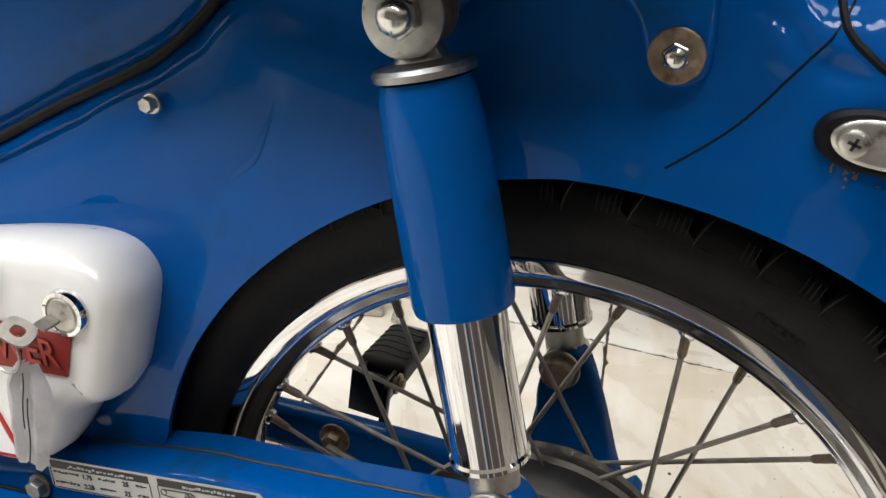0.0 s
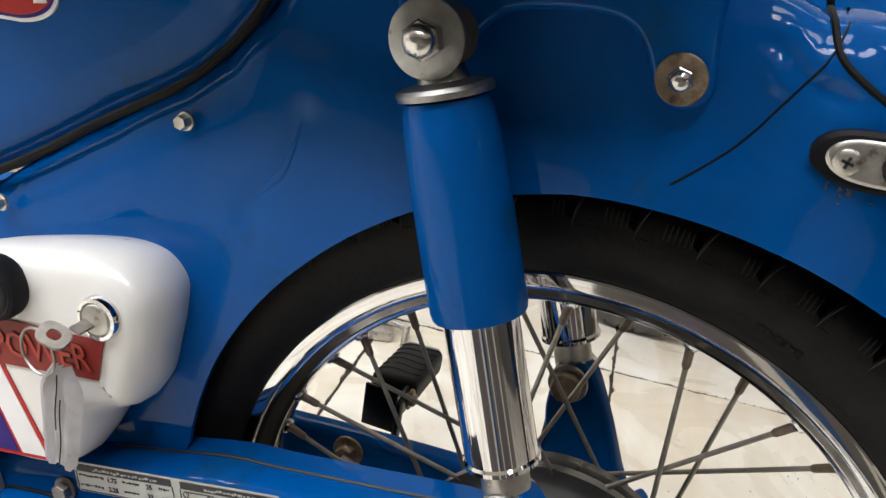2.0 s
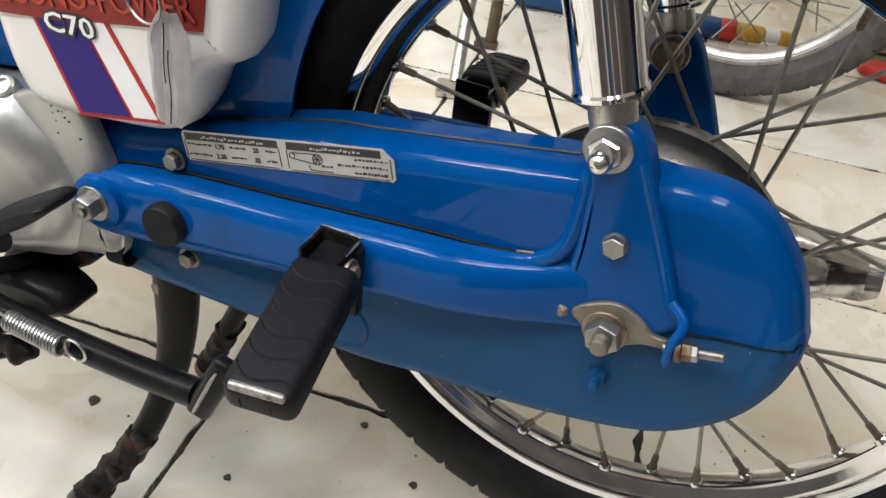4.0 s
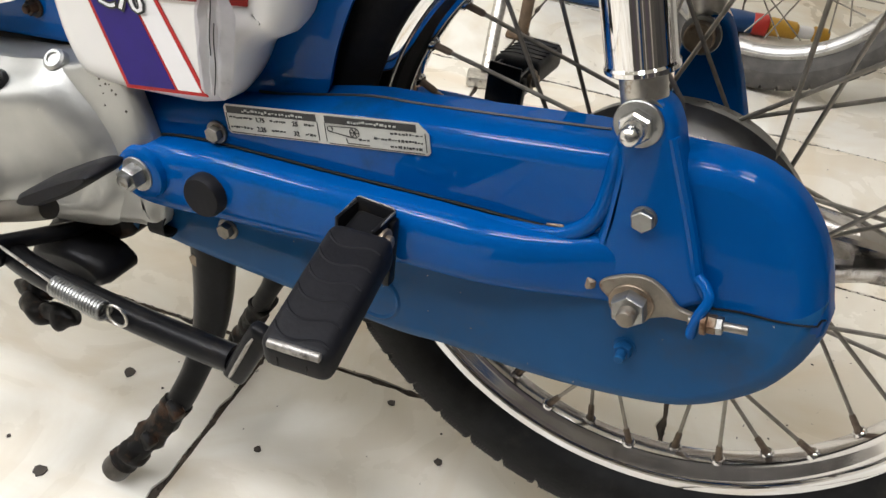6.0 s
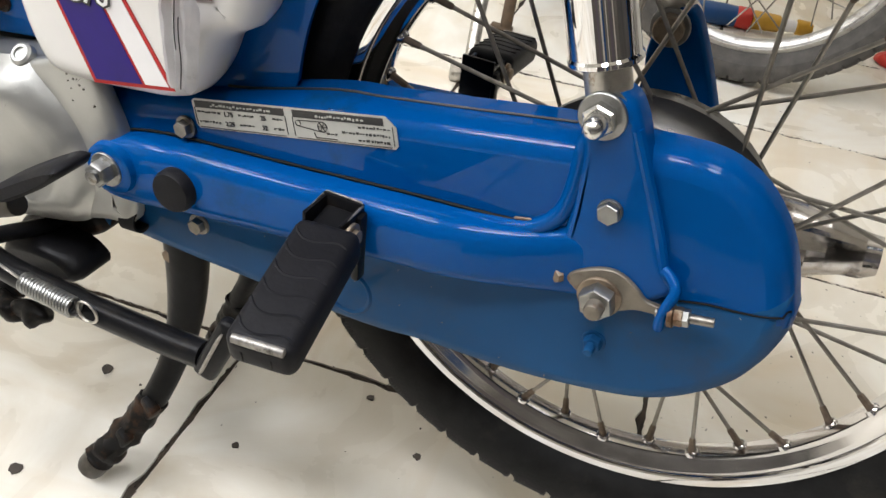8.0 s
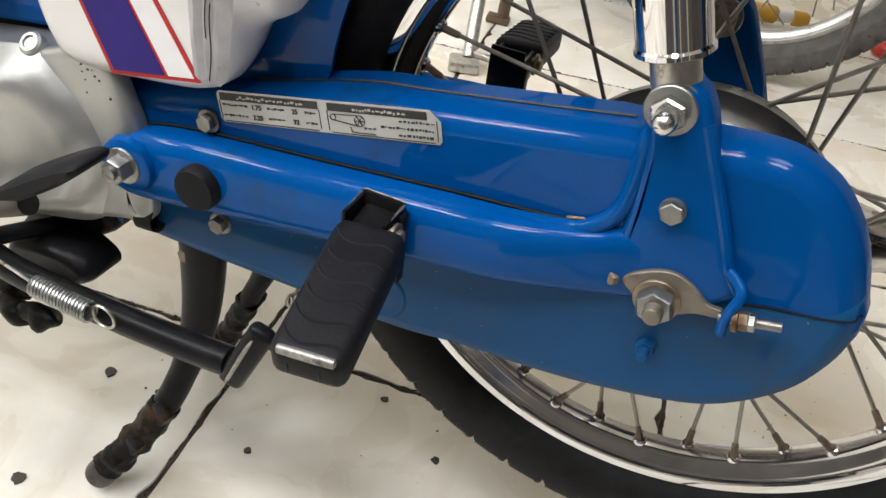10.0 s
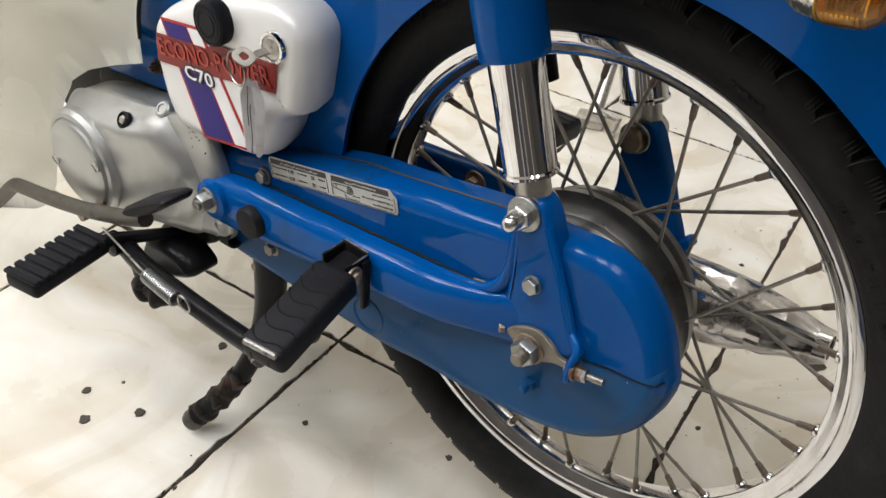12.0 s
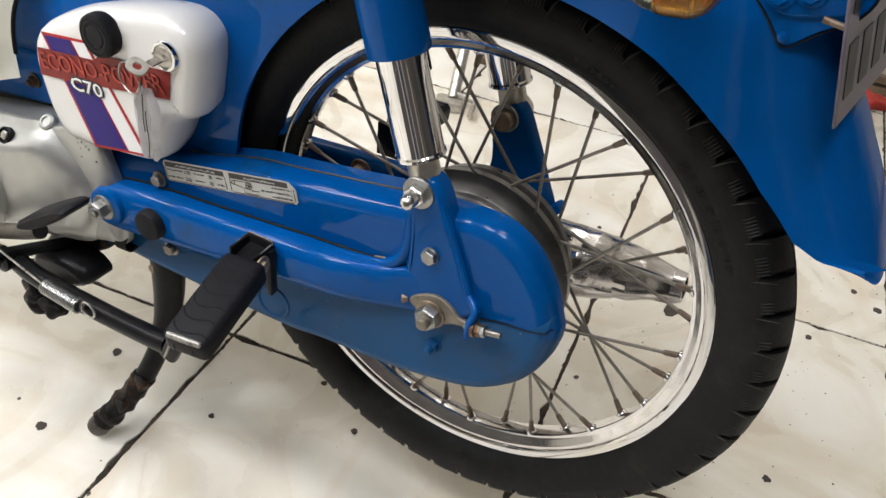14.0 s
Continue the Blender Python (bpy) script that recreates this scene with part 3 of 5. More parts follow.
for k in range(36):
    sb, nb = bmesh.new(), bmesh.new()
    side = -1 if k % 2 else 1
    sign = -1 if (k // 2) % 2 else 1
    spoke_mesh(sb, nb, 6.2 + 10 * k, side, sign, WX, WY, WZ, .0905 if side < 0 else .075, .2055, 21.5 if side < 0 else 31)
    part("spoke", sb, SPOKE, wheel)
    part("nipple", nb, NIPPLE, wheel)
    seat = on_wheel(6.2 + 10 * k, .2068, side * .004)
    part("nipple_seat", lathe(bmesh.new(), [(.0058, -.0010), (.0056, .0002), (.0052, .0016), (.0044, .0024), (.0036, .0024), (.0018, .0022)], seat, Vector((WX, WY, WZ)) - Vector((seat.x, 0, seat.z)), 14), CHROME, wheel)

# ---- chain case ----
CASE_TOP = [(-.432, .350), (-.429, .388), (-.400, .407), (-.330, .424), (-.273, .440), (-.210, .458), (-.172, .464), (-.103, .476), (-.043, .487), (.002, .496), (.021, .4995), (.047, .499), (.070, .489), (.088, .471), (.101, .449), (.110, .424)]
CASE_LOW = [(.112, .421), (.1125, .405), (.1065, .379), (.091, .349), (.062, .3225), (.030, .308), (-.025, .2955), (-.068, .290), (-.118, .2865), (-.166, .280), (-.264, .278), (-.384, .279), (-.424, .288), (-.432, .320)]
case_line = spline(CASE_TOP, 5) + spline(CASE_LOW, 5)[1:]


def case_rear(q, gap=0.0):
    """The case is deep at the engine and shallow round the hub."""
    f = min(1, max(0, (q[0] + .060) / .070))
    return -.046 - .020 * f * f * (3 - 2 * f) + gap


case = part("chain_case", shell(bmesh.new(), case_line, [(0.0, case_rear), (0.0, -.068), (.0008, -.0755), (.0028, -.0825), (.0060, -.0872), (.0105, -.0900), (.0155, -.0912)]), BLUE, bike, "blue enclosed chain case", sharp=60)
part("case_back", shell(bmesh.new(), inset(case_line, .001), [(0, lambda q: case_rear(q, -.0005)), (0, lambda q: case_rear(q, .0015)), (.001, lambda q: case_rear(q, .002))]), GREASE_SHADE, case, "greasy black inner side")
lower_line = [Vector((x, z + .0145)) for x, z in ((-.4035, .320), (-.300, .330), (-.166, .353), (-.027, .3835), (.044, .4040), (.085, .4125), (.1065, .4175))] + [Vector(p) for p in spline(CASE_LOW[1:-1], 5)]
part("lower_half", shell(bmesh.new(), inset(lower_line, -.0006), [(0.0, lambda q: case_rear(q, -.0015)), (0.0, -.068), (.0008, -.0757), (.0028, -.0829), (.0060, -.0877), (.0105, -.0905), (.0155, -.0918)]), FADED, case, "dull dusty lower half", sharp=60)
part("half_joint", tube(bmesh.new(), [(x, -.0917 + (.006 if x > .105 else .0), z) for x, z in spline([(.044, .4055), (.062, .4105), (.085, .4135), (.1005, .4175), (.108, .4215)], 5)], .0007, 6), STRIP_SHADE, case)
part("case_joint", tube(bmesh.new(), [(p.x, -.066, p.y + .0005) for p in spline([(-.30, .434), (-.273, .440), (-.210, .458), (-.172, .464), (-.103, .476), (-.043, .487)], 5)], .0011, 6), INK, case)
part("inspection_plug", lathe(bmesh.new(), [(.0212, 0), (.0210, .0022), (.0190, .0036), (.0172, .0030), (.0165, .0022), (.0003, .0026)], (-.1800, -.0895, .3135), (0, -1, 0), 28), FADED, case)
random.seed(19)
bm = bmesh.new()
for n in range(46):
    x, z = random.uniform(-.28, .10), random.uniform(.30, .47)
    if z > .40 + .12 * (x + .3) or z < .305:
        continue
    q = .0004 + .0011 * random.random() ** 4
    box(bm, pose(x, -.0916, z, 0, random.uniform(0, 180), 0), (q * random.uniform(1, 3), .0010, q))
tagged(part("paint_chips", bm, WORN, case), kind="stuff")
part("case_bolt", bolt(bmesh.new(), (-.3195, -.0915, .4060), .0066, .006, washer=.0088), SPOKE, case, "grimy hexagon bolt")
part("case_bolt", bolt(bmesh.new(), (-.3140, -.0912, .3220), .0068, .006, washer=.0092), SPOKE, case, "grimy hexagon bolt")
part("case_stud", bolt(bmesh.new(), (.004, -.0905, .3535), .0062, .006, washer=.0080, thread=.008), FADED, case)

# ---- rear arm ----
ARM = [(-.399, .358), (-.392, .374), (-.378, .3835), (-.358, .3895), (-.330, .3945), (-.284, .3995), (-.223, .4055), (-.136, .4150), (-.077, .4205), (-.046, .4250), (-.022, .4320), (.004, .430), (.012, .412), (.004, .397),
       (-.010, .3860), (-.030, .3815), (-.068, .3755), (-.100, .3715), (-.159, .3640), (-.248, .3500), (-.310, .341), (-.354, .333), (-.384, .332), (-.398, .342)]


def arm_face(q, base, gain):
    """Full depth along the arm, sinking to the bracket's face at the axle."""
    f = min(1, max(0, (.004 - q[0]) / .115))
    return base - gain * f * f * (3 - 2 * f)


def arm_mesh(n=110):
    """Lofts the arm along x, with rounded upper and lower edges and a slightly full face."""
    top, low = [tuple(p) for p in spline(ARM[:13], 6)], [tuple(p) for p in spline(ARM[12:] + ARM[:1], 6)]
    rounds = [(0, -.085, 0), (0, -.0885, .0145), (.0015, -.0925, .0155), (.0045, -.0948, .0172), (.0095, -.0956, .0190), (.0150, -.0958, .0198)]
    bm, rows = bmesh.new(), []
    for i in range(n + 1):
        x = -.3988 + .4105 * (.5 - .5 * math.cos(math.pi * i / n))
        zt, zb = table(top, x), table(low, x)
        mid = .5 * (zt + zb)
        up = [(max(zt - d, mid + .0004 * (6 - k)), b, g) for k, (d, b, g) in enumerate(rounds)]
        down = [(min(zb + d, mid - .0004 * (6 - k)), b, g) for k, (d, b, g) in enumerate(rounds)]
        rows.append([bm.verts.new((x, arm_face((x, 0), b, g), z)) for z, b, g in up + [(mid, -.0958, .0201)] + down[::-1]])
    bridge(bm, rows, closed=False)
    bm.faces.new(rows[0])
    bm.faces.new(rows[-1])
    return bm


arm = part("swingarm", arm_mesh(), BLUE, bike, "blue pressed-steel swingarm", sharp=60)
# dark tube for grease and the gap's shadow between arm and case
part("grime_and_gap_shade", tube(bmesh.new(), [(x, -.0925, z + .0014) for x, z in spline(ARM[2:10], 6)], [.0004] + [.0013, .0010, .0014, .0011] * 10 + [.0012, .0004], 6), GREASE_SHADE, arm, "greasy line with painted gap shadow along the arm")
BRACKET = [(-.032, .415), (-.0300, .446), (-.0315, .482), (-.036, .506), (-.0345, .520), (-.024, .5265), (-.010, .525), (-.001, .513), (.006, .495), (.021, .462), (.033, .432), (.043, .420), (.0445, .412), (.036, .404), (.018, .3885), (-.010, .3865), (-.028, .390)]
bracket = part("shock_bracket", shell(bmesh.new(), spline(BRACKET, 5, True), [(0, -.078), (0, -.090), (.0012, -.0945), (.0035, -.0968), (.0060, -.0972)]), BLUE, arm, sharp=60)
part("rust_flake", box(bmesh.new(), pose(-.058, -.0930, .4268, 0, -14, 0), (.012, .002, .0022), .0008, 1), RUSTY, arm, "rusty chip on the edge")
part("bracket_rib", tube(bmesh.new(), [(x, -.0945, z) for x, z in spline([(-.003, .508), (.010, .480), (.024, .449), (.034, .425), (.043, .414)], 5)], .0036, 8), BLUE, arm)
part("fillet_rib", tube(bmesh.new(), spline([(-.105, -.0960, .4125), (-.080, -.0945, .4160), (-.056, -.0930, .4205), (-.042, -.0922, .4295), (-.0335, -.0918, .4440), (-.0305, -.0914, .464), (-.0300, -.0910, .495)], 5), [.0025] + [.0058] * 29 + [.0030], 12), BLUE, arm)
part("adjuster_lug", tube(bmesh.new(), spline([(.0330, -.0965, .4275), (.0400, -.1000, .4245), (.0438, -.1040, .4195), (.0415, -.1060, .4090), (.0402, -.1060, .3990), (.0408, -.1055, .3905)], 5), [.0034] * 18 + [.0030, .0030, .0031, .0031, .0032, .0032, .0030, .0022], 10), BLUE, arm, "bent blue adjuster hook")
part("pivot_boss", lathe(bmesh.new(), [(.0215, 0), (.0205, .006), (.0175, .0075), (.006, .0075)], (-.371, -.1150, .366), (0, -1, 0), 32), BLUE, arm)
part("pivot_nut", bolt(bmesh.new(), (-.3715, -.1222, .367), .0100, .011, washer=.014, thread=.004), DULLZINC, arm, "zinc pivot nut")
part("rubber_plug", lathe(bmesh.new(), [(.0166, 0), (.0166, .0075), (.0150, .0105), (.009, .0114), (.0003, .0116)], (-.311, -.1150, .369), (0, -1, 0), 32), RUBBER, arm, "round black rubber plug")
part("bracket_bolt", bolt(bmesh.new(), (-.006, -.0972, .455), .0072, .005, washer=.0078), DULLZINC, arm, "zinc hexagon bolt")

# axle end with chain adjuster
adj = part("chain_adjuster", shell(bmesh.new(), spline([(-.0205, .3985), (-.0198, .4045), (-.0115, .4108), (-.0015, .4156), (.0070, .4168), (.0150, .4142), (.0225, .4092), (.0290, .4036), (.0372, .4026), (.0385, .3995), (.0360, .3966), (.0240, .3944), (.0140, .3890), (.0, .3838), (-.0105, .3912)], 4, True),
                                 [(0, -.0968), (0, -.0996), (.0008, -.1004)]), CRUSTED, bike, "grimy steel chain adjuster with axle nut")
part("axle_washer", lathe(bmesh.new(), [(.0142, 0), (.0142, .0016), (.0136, .0022), (.004, .0022)], (.0012, -.1000, .3955), (0, -1, 0), 28), RUSTY, adj, "brown-stained washer")
part("axle_nut", bolt(bmesh.new(), (.0014, -.1018, .3955), .0118, .0098), DULLZINC, adj, "dull zinc axle nut")
part("axle_end", lathe(bmesh.new(), [(.0060, 0), (.0060, .0160), (.0052, .0174), (.0036, .0180), (.0003, .0174)], (.0020, -.1018, .3955), (0, -1, 0), 18), CRUSTED, adj)
part("lock_screw", bolt(bmesh.new(), (-.0262, -.0975, .3985), .0044, .0040, axis=(-.6, -.8, 0)), RUSTY, adj, "rust-red screw head")
part("adjuster_screw", tube(bmesh.new(), [(.0365, -.1035, .4010), (.0700, -.1040, .4086)], .0029, 12), SPOKE, adj)
part("adjuster_washer", lathe(bmesh.new(), [(.0074, 0), (.0074, .0030), (.0064, .0036)], (.0440, -.1036, .4027), (1, 0, .22), 20), RUSTY, adj)
part("adjuster_nut", bolt(bmesh.new(), (.0475, -.1037, .4035), .0060, .0052, axis=(1, 0, .22)), RUSTY, adj)
part("lock_nut", bolt(bmesh.new(), (.0528, -.1038, .4047), .0056, .0036, axis=(1, 0, .22)), DULLZINC, adj, "zinc lock nut")

# ---- shock absorbers ----
def shock(side, label):
    y = .084 * side
    lo, hi = Vector((-.0225, y, .512)), Vector((-.0985, y, .744))
    d = (hi - lo).normalized()
    L = (hi - lo).length

    def at(f):
        return lo + d * f
    low = part("rear_shock", lathe(bmesh.new(), [(.0135, .002), (.0135, .022), (.0120, .030), (.0120, .040)], lo, d, 28), STEEL, bike, label)
    part("chrome_tube", lathe(bmesh.new(), [(.0120, .026), (.0195, .0262), (.0212, .0275), (.0212, .030), (.0200, .0315), (.0200, .135)], lo, d, 48), CHROME, low, "polished chrome tube")
    part("cover", lathe(bmesh.new(), [(.0200, .113), (.0248, .1128), (.0255, .116), (.0251, .165), (.0240, .198), (.0226, .216), (.0208, .2225), (.012, .2235)], lo, d, 48), BLUE, low, "blue tubular cover", sharp=45)
    part("cap", lathe(bmesh.new(), [(.004, .2225), (.0236, .2240), (.0242, .2270), (.0228, .2290), (.0130, .2310), (.0105, .238), (.004, .240)], lo, d, 32), DULLZINC, low)
    part("top_eye", lathe(bmesh.new(), [(.0165, -.012), (.0165, .012)], at(.2515), (0, 1, 0), 32), RUSTY, low)
    part("lower_eye", lathe(bmesh.new(), [(.0145, -.012), (.0145, .010)], lo + Vector((.001, 0, .000)), (0, 1, 0), 32), STEEL, low)
    part("top_washer", lathe(bmesh.new(), [(.0188, 0), (.0188, .0016), (.0180, .0022), (.004, .0022)], at(.2515) + Vector((0, -.0125, 0)), (0, -1, 0), 36), DULLZINC, low)
    top = at(.2515) + Vector((0, -.0146, 0))
    part("top_nut", bolt(bmesh.new(), top, .0098, .0075, dome=side < 0), ZINC, low)
    nut = lo + Vector((-.0005, -.0132 if side < 0 else -.020, -.0005))
    part("lower_washer", lathe(bmesh.new(), [(.0142, 0), (.0142, .0018), (.0136, .0024), (.004, .0024)], nut, (0, -1, 0), 32), DULLZINC, low, "dull washer")
    part("lower_nut", lathe(bmesh.new(), [(.0098, .0022), (.0100, .0090), (.0088, .0104), (.005, .0106)] if side < 0 else [(.0108, .0022), (.0108, .0100), (.0098, .0112), (.0003, .0114)], nut, (0, -1, 0), 6 if side < 0 else 12), ZINC if side < 0 else RUSTY, low)
    if side < 0:
        part("acorn_cap", lathe(bmesh.new(), [(.0068, .010), (.0068, .0165), (.0060, .0205), (.0040, .0235), (.0003, .0248)], nut, (0, -1, 0), 20), ZINC, low, "bright domed nut cap")
    return low


shock(-1, "blue and chrome rear shock absorber")
shock(1, "blue and chrome rear shock absorber")

# far side of the rear arm
far = part("far_swingarm", shell(bmesh.new(), spline([(-.38, .382), (-.236, .400), (-.10, .411), (.0, .415), (.05, .405), (.05, .37), (.0, .36), (-.10, .368), (-.24, .362), (-.38, .345)], 5, True),
                                 [(0, .084), (0, .074), (.003, .069), (.008, .067)]), BLUE, bike, sharp=60)
part("far_bracket", shell(bmesh.new(), spline([(-.034, .40), (-.033, .46), (-.036, .490), (-.032, .512), (-.020, .524), (-.008, .522), (.0055, .497), (.0205, .462), (.040, .40)], 5, True), [(0, .084), (0, .070), (.002, .067)]), BLUE, far, sharp=60)
part("far_lug", box(bmesh.new(), pose(.040, .072, .428, 0, 40, 0), (.010, .016, .022), .003), BLUE, far)
part("stay_bolt", bolt(bmesh.new(), (-.182, .066, .392), .008, .008, washer=.013), RUSTY, far, "rust-brown bolt")
part("torque_rod", tube(bmesh.new(), [(-.182, .052, .392), (-.08, .046, .372), (-.02, .045, .365)], .0045, 8), SPOKE, far)
hose = part("drain_hose", tube(bmesh.new(), [(-.140, .075, .600), (-.1335, .075, .556), (-.1275, .075, .546), (-.1235, .075, .537), (-.1180, .075, .5262), (-.1176, .075, .5255)], [.0070, .0072, .0092, .0084, .0068, .0050], 14), RUBBER, bike, "short tapered black rubber drain hose")
part("hose_clip", lathe(bmesh.new(), [(.0090, -.004), (.0102, -.003), (.0102, .003), (.0090, .004)], (-.1315, .075, .5535), (.45, 0, -.89), 16), GRUBBY, hose)

# ---- passenger footrests ----
SMILE = [(0, -.001), (.10, .0045), (.22, .0078), (.36, .0090), (.50, .0084), (.64, .0066), (.78, .0050), (.88, .0052), (1, .0078)]


def footrest(side, label):
    s = side
    ox, oz = (-.0120, -.0085) if s < 0 else (-.0205, -.0040)
    root = part("passenger_footrest", box(bmesh.new(), pose(ox - .159, s * .140, .4060 + oz, -s * 8, 0, 0), (.022, .040, .016), .003), BLACK, bike, label)
    bm = bmesh.new()
    for x in (ox - .1730, ox - .1460):
        box(bm, pose(x, s * .131, .4085 + oz), (.0030, .028, .025), .0010)
    box(bm, pose(ox - .1595, s * .1185, .4085 + oz), (.0300, .0032, .028 if s < 0 else .040), .001)
    box(bm, pose(ox - .1440, s * .1230, .3920 + oz), (.0060, .010, .052), .002)
    part("hinge", bm, BLACK, root)
    rim_line = [(ox - .1737, s * .1440, .4200 + oz), (ox - .1740, s * .1190, .4212 + oz), (ox - .1725, s * .1178, .4228 + oz), (ox - .1465, s * .1178, .4228 + oz), (ox - .1450, s * .1190, .4212 + oz), (ox - .1453, s * .1440, .4200 + oz)]
    part("hinge_edge", tube(bmesh.new(), rim_line, [.0005, .0009, .0008, .0008, .0009, .0005], 6), WORN, root, "worn bright hinge edge")
    part("pin", lathe(bmesh.new(), [(.0050, 0), (.0050, .0035), (.0092, .0035), (.0092, .0052), (.0085, .0058), (.0058, .0058), (.0056, .0090), (.0040, .0100)], (ox - .1450, s * .140, .4115 + oz), (1, 0, 0), 20), RUSTY, root, "grimy hinge pin with washer")
    m = Matrix.Translation((-.1560, -.1965, .3945)) @ pose(0, 0, 0, 11, 0, 8) if s < 0 else Matrix.Translation((-.1850, .1950, .3990)) @ pose(0, 0, 0, -10, 0, 5)
    pad = box(bmesh.new(), m, (.0430, .102, .0250), .0075, 4)
    part("rubber_pad", pad, RUBBER, root, "ribbed black rubber pad", sharp=50)
    for q in range(6):
        yy = s * (-.040 + .0150 * q)
        pts = [m @ Vector((-.0185 + .037 * u, yy + s * table(SMILE, u), .0122)) for u in (i / 12 for i in range(13))]
        part("rib", tube(bmesh.new(), pts, [.0005] + [.0010] * 11 + [.0005], 6), RUBBER, root)
    part("end_edge", tube(bmesh.new(), [m @ Vector((x, s * .0484, .0098)) for x in (-.0165, -.0155, -.006, .006, .0155, .0165)], [.0010, .0028, .0031, .0031, .0028, .0010], 10), WORN, root, "worn bright end edge")
    for x in (-.010, .008):
        part("end_dimple", box(bmesh.new(), m @ pose(x, s * .0510, -.002), (.0012, .0012, .008), .0004, 1), GREASE_SHADE, root)


footrest(-1, "folding passenger footrest with black rubber pad")
footrest(1, "folding passenger footrest with black rubber pad")

# ---- side cover ----
COVER = [(-.4560, .505), (-.4480, .532), (-.4250, .550), (-.385, .569), (-.335, .585), (-.288, .5950), (-.260, .592), (-.2435, .576), (-.2425, .554), (-.2460, .530), (-.2500, .508), (-.2560, .4975), (-.2680, .4905), (-.2800, .479), (-.289, .458), (-.300, .441), (-.318, .431),
         (-.360, .4245), (-.404, .4195), (-.430, .424), (-.4455, .448), (-.4530, .478)]
cov = spline(COVER, 5, True)
cover = part("side_cover", shell(bmesh.new(), cov, [(.006, -.060), (.003, -.070), (.0005, -.082), (.0015, -.0950), (.0045, -.1035), (.009, -.1092), (.014, -.1115), (.021, -.1120)]), CREAM, bike, "white plastic side cover with striped decal", sharp=60)
FACE = -.1128
part("knob", lathe(bmesh.new(), [(.0190, 0), (.0202, .003), (.0204, .010), (.0196, .0135), (.0172, .0150), (.0158, .0144), (.0146, .0152), (.0118, .0150), (.0106, .0144), (.0095, .0153), (.0003, .0150)], (-.3435, -.1105, .5610), (0, -1, 0), 36), RUBBER, cover, "round black rubber knob")
lock = part("ignition_lock", lathe(bmesh.new(), [(.0138, 0), (.0142, .003), (.0130, .0062), (.0108, .0066), (.0104, .0050)], (-.2715, -.1108, .5610), (0, -1, 0), 32), CHROME, cover, "chrome ignition lock")
part("lock_barrel", lathe(bmesh.new(), [(.0106, .002), (.0106, .0055), (.009, .0068), (.0003, .0070)], (-.2715, -.1108, .5610), (0, -1, 0), 24), STEEL, cover)


def patch(pts, y):
    bm = bmesh.new()
    f = bm.faces.new([bm.verts.new((x, y, z)) for x, z in pts])
    made = bmesh.ops.extrude_face_region(bm, geom=[f])["geom"]
    bmesh.ops.translate(bm, verts=[v for v in made if isinstance(v, bmesh.types.BMVert)], vec=(0, .0006, 0))
    return bm


def stripe(a, b, u, v, short=0.0):
    """A slanting band between the decal's top edge and its bottom edge, from share u to v of its width."""
    top = (Vector(a[0]).lerp(Vector(b[0]), short), Vector(a[1]).lerp(Vector(b[1]), short))
    low = (Vector(b[0]).lerp(Vector(a[0]), short), Vector(b[1]).lerp(Vector(a[1]), short))
    q = [top[0].lerp(top[1], u), top[0].lerp(top[1], v), low[0].lerp(low[1], v), low[0].lerp(low[1], u)]
    return [(p.x, p.y) for p in q]


TOP, LOW = ((-.4305, .5375), (-.3720, .5450)), ((-.3810, .4310), (-.3085, .4455))
part("decal_edge", patch(stripe(TOP, LOW, 0.0, 1.0), FACE), RED, cover, "red border of the decal")
part("decal_stripe", patch(stripe(TOP, LOW, 0.05, .63, .025), FACE - .0004), PURPLE, cover, "purple stripe")
part("decal_stripe", patch(stripe(TOP, LOW, .67, .95, .025), FACE - .0004), WHITE, cover, "white stripe")
part("decal_banner", patch([(-.4410, .4905), (-.4390, .5195), (-.362, .5290), (-.3560, .5365), (-.2690, .5465), (-.2730, .5185), (-.362, .5030), (-.372, .4995)], FACE - .0008), BANNER, cover, "brick-red banner")


def lettering(name, text, at, size, turn, mat, parent, thick=0.0, shear=0.0, stretch=1.0, lift=0.0003, label=""):
    c = bpy.data.curves.new(name, "FONT")
    c.body, c.size, c.offset, c.extrude, c.shear, c.resolution_u = text, size, thick, lift / 2, shear, 2
    c.align_x, c.align_y = "CENTER", "CENTER"
    tmp = new(name, c)
    me = bpy.data.meshes.new_from_object(tmp)
    bpy.data.objects.remove(tmp)
    me.transform(Matrix.Translation(at) @ Matrix.Rotation(radians(-turn), 4, "Y") @ Matrix.Rotation(radians(90), 4, "X") @ Matrix.Diagonal((stretch, 1, 1, 1)))
    me.materials.clear()
    me.materials.append(mat)
    ob = new(name, me)
    ob.parent = parent
    if parent.type == "EMPTY":
        ob.matrix_parent_inverse = Matrix.Translation(parent.location).inverted()
    return tagged(ob, label) if label else ob


lettering("decal_text", "ECONO-POWER", (-.3570, FACE - .0013, .5190), .0240, 8.6, INK, cover, .0007, -.12, .90, label="black outline of the red lettering")
lettering("decal_text", "ECONO-POWER", (-.3570, FACE - .0017, .5190), .0240, 8.6, TEXTRED, cover, .0001, -.12, .90, label="red lettering")
lettering("decal_text", "C70", (-.3775, FACE - .0013, .4965), .0185, 5.0, INK, cover, .0016, -.08, 1.35, label="black outline of the white lettering")
lettering("decal_text", "C70", (-.3775, FACE - .0017, .4965), .0185, 5.0, WHITE, cover, .0002, -.08, 1.35, label="white lettering")

